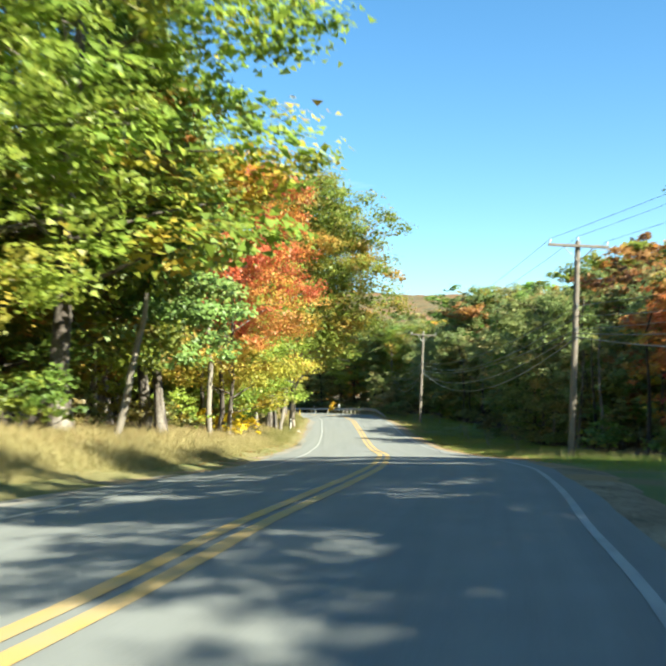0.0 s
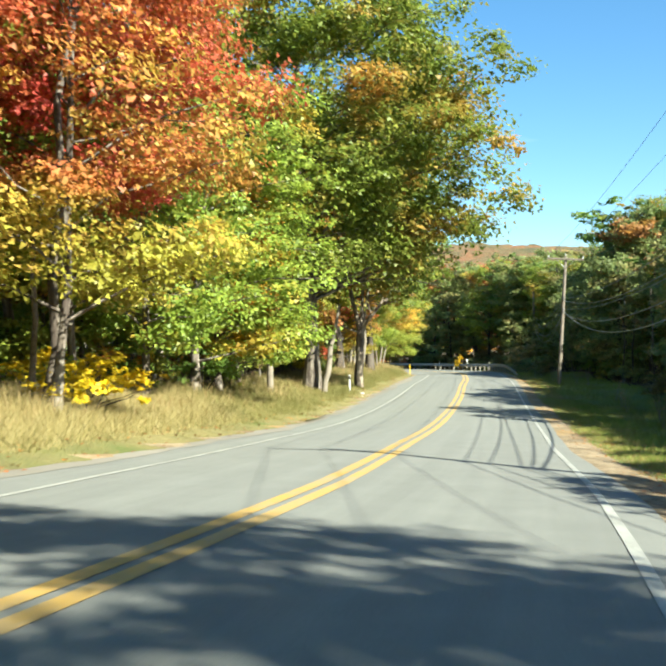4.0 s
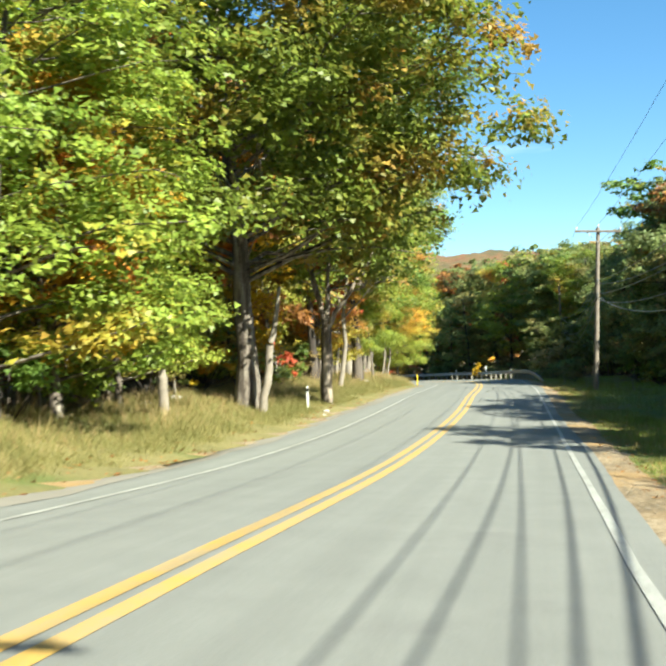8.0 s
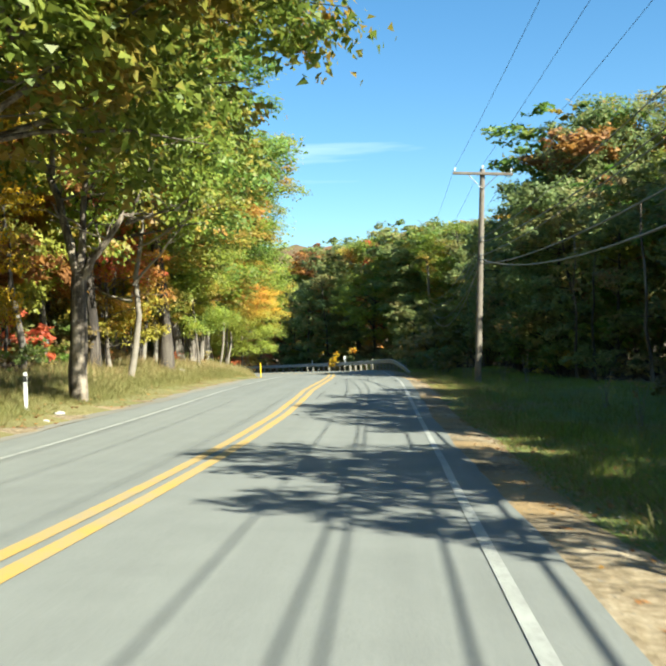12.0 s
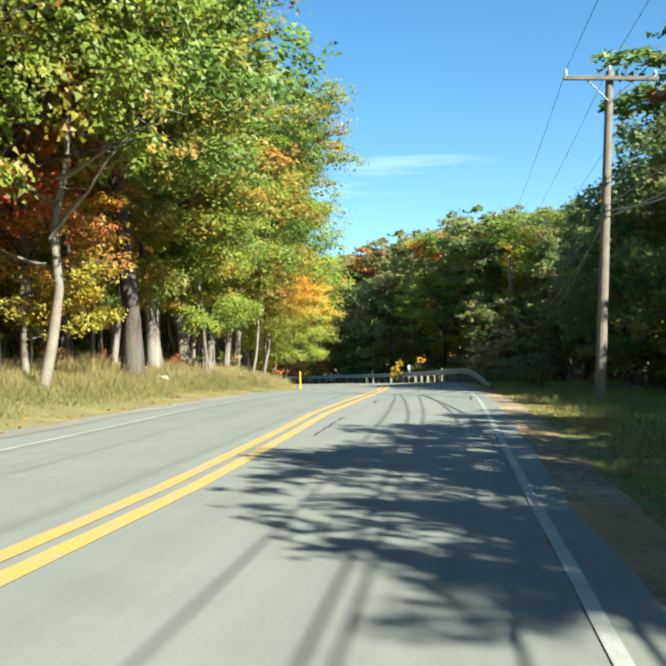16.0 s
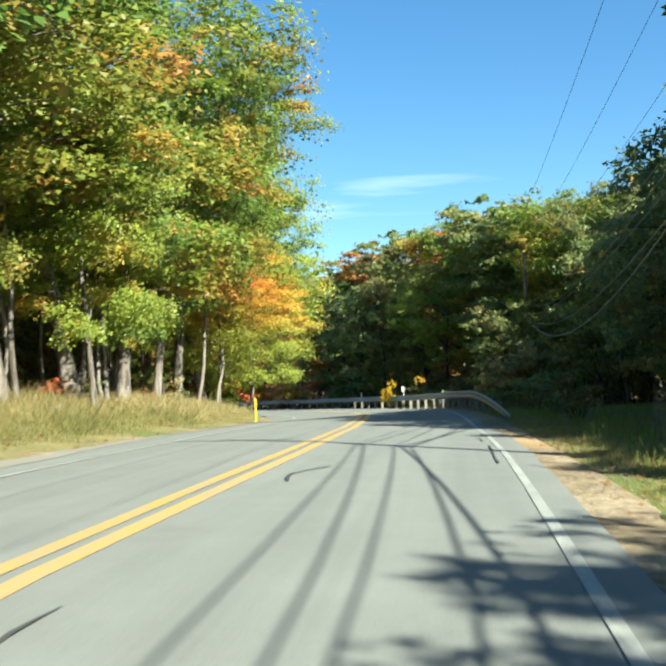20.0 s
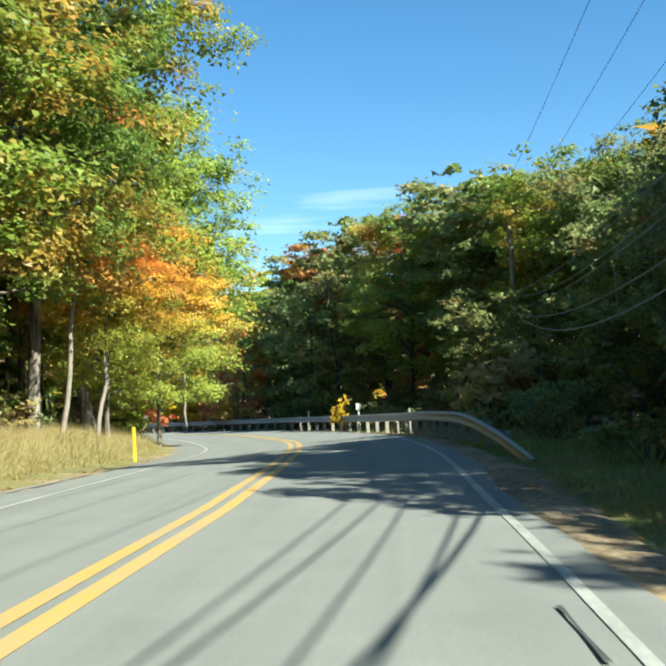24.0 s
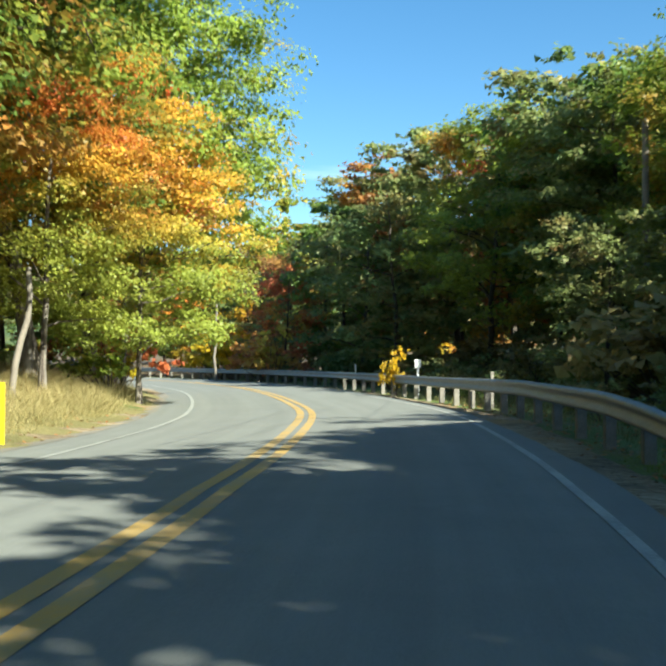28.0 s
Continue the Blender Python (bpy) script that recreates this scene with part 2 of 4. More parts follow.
TURF = ground_mat("turf", [(0.3, (0.051, 0.085, 0.017)), (0.5, (0.111, 0.153, 0.0298)), (0.75, (0.23, 0.221, 0.068))], (0.17, 0.145, 0.0595))
STRAW = ground_mat("straw_bank", [(0.3, (0.0912, 0.0912, 0.0304)), (0.5, (0.19, 0.167, 0.0608)), (0.75, (0.304, 0.258, 0.114))], (0.114, 0.137, 0.0342))
LITTER = ground_mat("leaf_litter", [(0.3, (0.05, 0.035, 0.02)), (0.5, (0.12, 0.08, 0.045)), (0.75, (0.22, 0.14, 0.07))], (0.09, 0.09, 0.03))
DIRT = ground_mat("roadside_dirt", [(0.36, (0.075, 0.058, 0.035)), (0.5, (0.24, 0.18, 0.105)), (0.64, (0.44, 0.36, 0.25))], (0.30, 0.20, 0.09))


def asphalt():
    """Old bleached asphalt with aggregate, darker wheel tracks, stains and tar."""
    m, n, l, p = mat("bleached_asphalt")
    uv = n.new("ShaderNodeUVMap")
    sep = n.new("ShaderNodeSeparateXYZ")
    l.new(uv.outputs["UV"], sep.inputs[0])
    pos = n.new("ShaderNodeNewGeometry").outputs["Position"]
    fine = noise_node(n, l, 60.0, 3, 0.7, pos)
    r = ramp(n, [(0.25, (0.131, 0.138, 0.130)), (0.5, (0.180, 0.188, 0.175)), (0.78, (0.229, 0.237, 0.221))])
    l.new(mixed(n, l, 0.32, fine, noise_node(n, l, 1.1, 5, 0.6, pos)), r.inputs["Fac"])
    long = n.new("ShaderNodeMapping")
    long.inputs["Scale"].default_value = (2.4, 0.035, 1.0)
    l.new(uv.outputs["UV"], long.inputs["Vector"])
    streak = span(n, l, noise_node(n, l, 1.0, 4, 0.6, long.outputs["Vector"]), 0.35, 0.68, 0.90, 1.05)
    tone = n.new("ShaderNodeHueSaturation")
    l.new(r.outputs["Color"], tone.inputs["Color"])
    l.new(streak, tone.inputs["Value"])
    stain = span(n, l, noise_node(n, l, 0.8, 4, 0.65, pos), 0.62, 0.75, 0.0, 0.45)
    l.new(mixed(n, l, stain, tone.outputs["Color"], (0.135, 0.135, 0.13)), p.inputs["Base Color"])
    p.inputs["Roughness"].default_value = 0.88
    bumped(n, l, p, fine, 0.5, 0.008)
    return m


def paint(name, colour, worn):
    m, n, l, p = mat(name)
    pos = n.new("ShaderNodeNewGeometry").outputs["Position"]
    chips = span(n, l, mixed(n, l, 0.5, noise_node(n, l, 26.0, 4, 0.7, pos), noise_node(n, l, 1.3, 4, 0.6, pos)), 0.42, 0.60)
    l.new(mixed(n, l, chips, colour, worn), p.inputs["Base Color"])
    p.inputs["Roughness"].default_value = 0.7
    bumped(n, l, p, noise_node(n, l, 60.0, 3, 0.7, pos), 0.4, 0.006)
    return m


ROAD = asphalt()
LINE_Y = paint("yellow_road_paint", (0.45, 0.285, 0.07), (0.33, 0.26, 0.15))
LINE_W = paint("white_road_paint", (0.359, 0.367, 0.339), (0.226, 0.23, 0.211))
TAR = plain("tar_seal", [(0.3, (0.035, 0.035, 0.036)), (0.7, (0.075, 0.075, 0.076))], 3, 0.75, 0, 0.2, 0.004)
# ---- the lie of the land ----
LINE = [(-2.6, -60), (-2.8, -25), (-2.9, 0), (-3.8, 10), (-5.2, 20), (-7.2, 30), (-9.55, 40), (-12.2, 50), (-14.95, 60), (-17.8, 70), (-20.6, 80),
        (-23.5, 90), (-26.45, 100), (-29.56, 110), (-32.9, 120), (-36.7, 129), (-40.5, 136.8), (-46.5, 146.5), (-53, 155.6), (-60, 163.4), (-67, 169.8),
        (-80, 178.3), (-100, 188), (-130, 198), (-170, 207)]
# small swerves, humps and cross slope of the carriageway along the way
WAY_Y = [-10, 10, 20, 30, 40, 50, 60, 70, 80, 90, 100, 110, 120, 130, 140, 160]
WAY_SWERVE = [-0.024, -0.058, 0.049, -0.012, 0.075, -0.032, 0.027, 0.116, 0.09, 0.031, 0.082, 0.038, -0.085, 0.092, 0.066, 0.045]
WAY_HUMP = [-0.085, 0.004, 0.026, -0.015, -0.042, -0.075, -0.092, -0.068, -0.062, 0.037, 0.002, -0.03, 0.073, 0.09, 0.054, 0.039]
WAY_CANT = [0.002, 0.007, 0.012, 0.01, -0.026, -0.027, -0.023, -0.028, -0.046, -0.021, -0.022, -0.019, 0.016, 0.036, 0.027, 0.021]
RISE_Y = [-60, -20, -3, 14, 31, 48, 65, 82, 99, 116, 133, 150, 200, 400]
RISE_Z = [1.9, 1.81, 1.68, 1.54, 0.87, 0.26, -0.15, 0.05, 0.44, 0.52, 0.38, 0.4, 0.44, 0.5]


def smooth_line(pts, step):
    p = np.array(pts, float)
    p = np.vstack([2 * p[0] - p[1], p, 2 * p[-1] - p[-2]])
    out = []
    for i in range(1, len(p) - 2):
        k = max(2, int(np.linalg.norm(p[i + 1] - p[i]) / step))
        for s in np.arange(k) / k:
            a, b, c, d = p[i - 1], p[i], p[i + 1], p[i + 2]
            out.append(b + 0.5 * s * (c - a + s * (2 * a - 5 * b + 4 * c - d + s * (3 * (b - c) + d - a))))
    out.append(p[-2])
    return np.array(out)


CL = smooth_line(LINE, 1.0)
TAN = np.gradient(CL, axis=0)
TAN /= np.linalg.norm(TAN, axis=1)[:, None]
NRM = np.stack([TAN[:, 1], -TAN[:, 0]], 1)
CL = CL + NRM * np.interp(CL[:, 1], WAY_Y, WAY_SWERVE)[:, None]
RUN = np.r_[0, np.cumsum(np.linalg.norm(np.diff(CL, axis=0), axis=1))]


def road_z(y):
    k = np.arange(-60, 401, 1.0)
    z = np.interp(k, RISE_Y, RISE_Z)
    z = np.convolve(np.pad(z, 9, mode="edge"), np.ones(19) / 19, mode="valid")
    return np.interp(y, k, z) + np.interp(y, WAY_Y, WAY_HUMP)


CLZ = road_z(CL[:, 1])
CANT = np.interp(CL[:, 1], WAY_Y, WAY_CANT)


def beside(x, y):
    """Offset to the right of the road's middle and the road's height there."""
    x, y = np.atleast_1d(np.asarray(x, float)), np.atleast_1d(np.asarray(y, float))
    off, z = np.empty(len(x)), np.empty(len(x))
    for i in range(0, len(x), 2000):
        j = slice(i, i + 2000)
        d = (x[j, None] - CL[None, :, 0]) ** 2 + (y[j, None] - CL[None, :, 1]) ** 2
        k = d.argmin(1)
        off[j] = np.sign((x[j] - CL[k, 0]) * NRM[k, 0] + (y[j] - CL[k, 1]) * NRM[k, 1]) * np.sqrt(d.min(1))
        z[j] = CLZ[k] + CANT[k] * np.clip(off[j], -5, 5)
    return off, z


def side_rise(o):
    return np.interp(o, [-400, -120, -40, -16, -10, -7.7, -5.5, -4.9, -4.4, 3.7, 4.3, 6, 9, 14, 30, 120, 400],
                     [14, 6, 2.4, 1.5, 1.15, 0.75, 0.22, 0.02, -0.03, -0.03, -0.06, -0.12, -0.22, -0.1, 0.6, 3, 8])


def land(x, y):
    o, z = beside(x, y)
    wave = 0.12 * np.sin(np.asarray(x) * 0.35) * np.cos(np.asarray(y) * 0.27) * np.clip((np.abs(o) - 6) / 6, 0, 1)
    return z + side_rise(o) + wave


def spot(y, o):
    """The place at offset o from the road's middle where the road passes y."""
    i = int(np.abs(CL[:, 1] - y).argmin())
    x, yy = CL[i] + NRM[i] * o
    return float(x), float(yy), float(land(x, yy)[0])


def mesh_of(name, verts, faces, material=None, smooth=False):
    me = bpy.data.meshes.new(name)
    verts, faces = np.asarray(verts, np.float32), np.asarray(faces, np.int32)
    me.vertices.add(len(verts))
    me.vertices.foreach_set("co", verts.ravel())
    n, k = faces.shape
    me.loops.add(n * k)
    me.loops.foreach_set("vertex_index", faces.ravel())
    me.polygons.add(n)
    me.polygons.foreach_set("loop_start", np.arange(0, n * k, k, dtype=np.int32))
    if smooth:
        me.polygons.foreach_set("use_smooth", np.ones(n, bool))
    me.update(calc_edges=True)
    if material:
        me.materials.append(material)
    return me


def under(ob, parent):
    ob.parent = parent
    return ob


def part(name, bm, material, parent, label=""):
    me = bpy.data.meshes.new(name)
    bm.to_mesh(me)
    bm.free()
    me.materials.append(material)
    return tagged(under(new(name, me), parent), label)


def grid_faces(rows, cols):
    i = np.arange((rows - 1) * cols).reshape(rows - 1, cols)[:, :-1].ravel()
    return np.stack([i, i + 1, i + cols + 1, i + cols], 1)


# ground: one sheet, fine near the road and coarse to the horizon
def build_ground():
    xs = np.r_[np.linspace(-1500, -260, 14), np.linspace(-230, -90, 20), np.arange(-88, 32, 0.9), np.linspace(34, 120, 16), np.linspace(150, 1500, 14)]
    ys = np.r_[np.linspace(-1500, -120, 12), np.linspace(-100, -24, 12), np.arange(-22, 215, 1.1), np.linspace(218, 320, 18), np.linspace(360, 2500, 16)]
    X, Y = np.meshgrid(xs, ys)
    z = land(X.ravel(), Y.ravel())
    o, _ = beside(X.ravel(), Y.ravel())
    me = mesh_of("ground", np.stack([X.ravel(), Y.ravel(), z], 1), grid_faces(len(ys), len(xs)), None, True)
    for m in (TURF, STRAW, LITTER, DIRT):
        me.materials.append(m)
    f = grid_faces(len(ys), len(xs))
    fo = o[f].mean(1)
    kind = np.where(fo < -9.2, 2, np.where(fo < -4.6, 1, np.where(fo < 4.0, 3, np.where(fo < 11.5, 0, 2))))
    me.polygons.foreach_set("material_index", kind.astype(np.int32))
    tagged(new("ground", me), "grassy verges and leaf-strewn woodland floor", "ground", kind="structure")


build_ground()


def strip(name, offs, lift, material, first=0, last=None, label="", wander=0.0, seed=1, crown=True):
    """A ribbon that follows the road at the given offsets."""
    rng = np.random.default_rng(seed)
    j = np.arange(first, last or len(CL))
    rows = []
    for a, o in enumerate(offs):
        w = wander * np.convolve(rng.normal(size=len(j) + 8), np.ones(9) / 3, mode="valid") if wander and a in (0, len(offs) - 1) else 0
        oo = o + w
        p = CL[j] + NRM[j] * np.reshape(oo, (-1, 1))
        z = CLZ[j] + (lift[a] if isinstance(lift, tuple) else lift) - (0.012 * np.abs(oo) if crown else 0) + CANT[j] * np.clip(oo, -5, 5)
        rows.append(np.column_stack([p, np.broadcast_to(z, len(j))]))
    v = np.stack(rows, 1).reshape(-1, 3)
    me = mesh_of(name, v, grid_faces(len(j), len(offs)), material, True)
    uv = me.uv_layers.new(name="UVMap")
    idx = np.empty(len(me.loops), np.int32)
    me.loops.foreach_get("vertex_index", idx)
    co = np.stack([np.tile(np.asarray(offs, float), len(j)), np.repeat(RUN[j], len(offs))], 1)
    uv.data.foreach_set("uv", co[idx].astype(np.float32).ravel())
    return tagged(new(name, me), label, name.split("_")[0], kind="structure")


strip("road", [-4.2, -3.6, -3.0, -2.4, -1.8, -1.2, -0.6, 0, 0.6, 1.2, 1.8, 2.4, 3.0, 3.4, 3.68], 0.045, ROAD, label="bleached grey two-lane asphalt road, sun-dappled", wander=0.05)
strip("gravel_shoulder", [-4.95, -4.55, -4.1], (0.0, 0.052, 0.052), GRAVEL, label="pale gravel edge beside the asphalt", wander=0.16, seed=4)
strip("verge_shoulder", [3.1, 3.7, 4.2, 4.65], (0.02, 0.036, 0.03, -0.06), DIRT, label="brown dirt and gravel edge beside the asphalt", wander=0.22, seed=5)
strip("yellow_line", [-0.205, -0.035], 0.0525, LINE_Y, label="worn yellow centre line", wander=0.004, seed=6)
strip("yellow_line", [0.075, 0.245], 0.0525, LINE_Y, label="worn yellow centre line", wander=0.004, seed=7)
strip("white_line", [3.255, 3.35], 0.0525, LINE_W, label="worn white edge line", wander=0.006, seed=8)
strip("white_line", [-3.17, -3.06], 0.0525, LINE_W, label="worn white edge line", wander=0.006, seed=9)


# wooded ridge behind the valley
def build_ridge(name, y0, h, x0, x1, seed, material, label):
    rng = np.random.default_rng(seed)
    n, rows = 420, 26
    x = np.linspace(x0, x1, n)
    v = []
    for r in range(rows):
        u = r / (rows - 1)
        lump = np.convolve(rng.normal(size=n + 2), np.array([0.3, 0.6, 0.3]), mode="valid") * 1.2 + np.convolve(rng.normal(size=n + 8), np.hanning(11)[1:-1] / 1.9, mode="valid") * 1.5
        top = h * (1 + 0.10 * np.sin(x / 190.0 + seed) + 0.05 * np.sin(x / 61.0 + 2 * seed))
        v.append(np.stack([x, y0 + 260 * u + lump, -2 + top * np.sin(u * math.pi / 2) ** 0.8 + lump * (0.35 + 0.45 * u)], 1))
    v = np.stack(v, 1).reshape(-1, 3)
    me = mesh_of(name, v, grid_faces(n, rows), material, False)
    return tagged(new(name, me), label, "backdrop", kind="structure")


def ridge_mat(name, a, b, c):
    m, n, l, p = mat(name)
    pos = n.new("ShaderNodeNewGeometry").outputs["Position"]
    r = ramp(n, [(0.3, a), (0.5, b), (0.68, c)])
    l.new(mixed(n, l, 0.5, noise_node(n, l, 0.03, 4, 0.6, pos), noise_node(n, l, 0.16, 4, 0.7, pos)), r.inputs["Fac"])
    l.new(r.outputs["Color"], p.inputs["Base Color"])
    p.inputs["Roughness"].default_value = 0.95
    bumped(n, l, p, noise_node(n, l, 0.25, 4, 0.7, pos), 1.0, 2.0)
    return m


build_ridge("backdrop_ridge", 470, 72, -700, 420, 3, ridge_mat("ridge_woods", (0.04, 0.06, 0.024), (0.13, 0.09, 0.035), (0.24, 0.085, 0.04)), "distant ridge of autumn woodland")
build_ridge("backdrop_hill", 330, 30, -520, -120, 8, ridge_mat("hill_woods", (0.035, 0.065, 0.022), (0.07, 0.105, 0.03), (0.14, 0.13, 0.035)), "nearer green wooded hillside")
# ---- trees ----
def tube(path, radii, sides=6):
    path, radii = np.asarray(path, float), np.asarray(radii, float)
    t = np.gradient(path, axis=0)
    t /= np.linalg.norm(t, axis=1)[:, None] + 1e-9
    ref = np.where(np.abs(t[:, 2:3]) > 0.9, [[1.0, 0, 0]], [[0, 0, 1.0]])
    a = np.cross(t, ref)
    a /= np.linalg.norm(a, axis=1)[:, None]
    b = np.cross(t, a)
    ang = np.arange(sides) * 2 * math.pi / sides
    ring = a[:, None] * np.cos(ang)[None, :, None] + b[:, None] * np.sin(ang)[None, :, None]
    v = (path[:, None] + ring * radii[:, None, None]).reshape(-1, 3)
    i = np.arange(len(path) - 1)[:, None] * sides
    j, k = np.arange(sides)[None], (np.arange(sides)[None] + 1) % sides
    f = np.stack([i + j, i + k, i + sides + k, i + sides + j], -1).reshape(-1, 4)
    return v, f


def joined(pieces):
    vs, fs, n = [], [], 0
    for v, f in pieces:
        vs.append(v)
        fs.append(f + n)
        n += len(v)
    return np.vstack(vs), np.vstack(fs)


def bent(rng, a, b, k=6, sway=0.08, droop=0.0):
    s = np.linspace(0, 1, k)[:, None]
    a, b = np.asarray(a, float), np.asarray(b, float)
    span_ = np.linalg.norm(b - a)
    w = np.cumsum(rng.normal(size=(k, 3)), 0) * sway * span_ / k
    w -= w[0]
    p = a + (b - a) * s + w
    p[:, 2] += droop * span_ * np.sin(s[:, 0] * math.pi)
    return p


def leaves(rng, centres, radii, n, size, flat=0.55, lift=(0.35, -0.15, 0.5), out=None, tuft=0.24):
    """Leaf blades in sprays that sit on the shells of the boughs' foliage pads."""
    sprays = max(len(centres), n // 15)
    w = radii ** 2.0
    k = rng.choice(len(centres), sprays, p=w / w.sum())
    d = rng.normal(size=(sprays, 3)) + [0, 0, 0.45]
    if out is not None:
        d += 0.55 * out[k]
    d /= np.linalg.norm(d, axis=1)[:, None]
    mid = centres[k] + d * radii[k, None] * rng.uniform(0.55, 1.08, sprays)[:, None] * [1, 1, flat]
    reach = radii[k] * tuft * rng.uniform(0.7, 1.5, sprays)
    j = rng.integers(0, sprays, n)
    pos = mid[j] + rng.normal(size=(n, 3)).clip(-1.7, 1.7) * reach[j, None] * [1, 1, 0.55]
    nrm = d[j] * 0.6 + rng.normal(size=(n, 3)) * 0.42 + lift
    nrm /= np.linalg.norm(nrm, axis=1)[:, None]
    a = np.cross(nrm, rng.normal(size=(n, 3)))
    a /= np.linalg.norm(a, axis=1)[:, None]
    b = np.cross(nrm, a)
    ln = size * rng.uniform(0.65, 1.25, n)[:, None]
    wd = ln * rng.uniform(0.55, 0.85, n)[:, None]
    v = np.stack([pos - a * ln * 0.6, pos + a * ln * 0.4 + b * wd * 0.6, pos + a * ln * 0.4 - b * wd * 0.6], 1)
    return v.reshape(-1, 3), np.arange(3 * n).reshape(-1, 3)


def make_tree(seed, high, wide, base, n_leaf, size, limbs=18, girth=0.17, form="round", lean=0.05, clump=1.0, sparse=1.0, bare=1.0):
    """A tree as an Empty with a trunk that carries its limbs, and a crown of separate leaves."""
    rng = np.random.default_rng(seed)
    tip = np.array([rng.normal() * lean * high, rng.normal() * lean * high, high * 0.96])
    spine = bent(rng, (0, 0, -0.3), tip, 10, 0.05)
    rad = girth * np.linspace(1, 0.16, 10) ** 0.9
    rad[0] *= 1.5
    pieces, cs, rs, outs = [tube(spine, rad, 7)], [], [], []

    def spread(v):
        if form == "round":
            return wide * math.sqrt(max(0.06, 1 - ((v - 0.42) / 0.66) ** 2))
        if form == "spire":
            return wide * (1.0 - 0.85 * v)
        return wide * math.sqrt(max(0.08, 1 - ((v - 0.62) / 0.72) ** 2))

    for i in range(limbs):
        u = base + (0.97 - base) * ((i + rng.random()) / limbs)
        root = np.array([np.interp(u * 9, np.arange(10), spine[:, c]) for c in range(3)])
        v = (u - base) / (1 - base)
        reach = spread(v) * rng.uniform(0.68, 1.04)
        ang = i * 2.399 + rng.normal() * 0.35
        rise = reach * (rng.uniform(0.05, 0.55) if form != "spire" else rng.uniform(-0.15, 0.1))
        end = root + [math.cos(ang) * reach, math.sin(ang) * reach, rise]
        limb = bent(rng, root, end, 5, 0.16, 0.06)
        thick = max(0.02, girth * (1 - u) * 0.42 + 0.018)
        if rng.random() < bare:
            pieces.append(tube(limb, np.linspace(thick, 0.012, 5), 3))
        ahead = (end - root) / (np.linalg.norm(end - root) + 1e-6)
        for s, big, count in ((0.42, 0.8, 1), (0.68, 1.05, 2), (0.95, 0.95, 2)):
            c = np.array([np.interp(s * 4, np.arange(5), limb[:, q]) for q in range(3)])
            for q in range(count):
                if rng.random() > sparse:
                    continue
                swing = np.array([-ahead[1], ahead[0], rng.uniform(-0.5, 0.35)]) * reach * rng.uniform(0.08, 0.32) * (1 if (q + i) % 2 else -1)
                cs.append(c + swing)
                outs.append(ahead + 0.6 * swing / (np.linalg.norm(swing) + 1e-6))
                rs.append(clump * big * rng.uniform(0.7, 1.35) * (0.42 + 0.085 * wide))
                if rng.random() < 0.12 * bare:
                    pieces.append(tube(bent(rng, c, c + swing, 3, 0.1), [0.02, 0.014, 0.007], 3))
    # boughs between the main limbs round the crown out
    for i in range(int(limbs * 1.3) if form != "spire" else 0):
        v = rng.random()
        root = np.array([np.interp((base + (0.97 - base) * v) * 9, np.arange(10), spine[:, c]) for c in range(3)])
        r, ang = spread(v) * rng.uniform(0.5, 0.98), rng.uniform(0, 6.283)
        end = root + [math.cos(ang) * r, math.sin(ang) * r, r * 0.25]
        cs.append(end)
        outs.append((end - root) / r)
        rs.append(clump * rng.uniform(0.6, 1.3) * (0.42 + 0.085 * wide))
        if i % 4 == 1 and bare == 1:
            pieces.append(tube(bent(rng, root + (end - root) * 0.3, end, 4, 0.1), [0.035, 0.025, 0.016, 0.007], 3))
    cs.append(tip)
    outs.append(np.array([0, 0, 1.0]))
    rs.append(clump * (0.45 + 0.08 * wide))
    tree = new("tree")
    v, f = joined(pieces)
    under(new("trunk", mesh_of("trunk", v, f, BARK, True)), tree)
    v, f = leaves(rng, np.array(cs), np.array(rs), n_leaf, size, 0.6 if form != "spire" else 0.3, out=np.array(outs))
    crown = under(new("crown", mesh_of("crown", v, f, LEAF["green"])), tree)
    crown.material_slots[0].link = "OBJECT"
    crown.material_slots[0].material = LEAF["green"]
    return tree


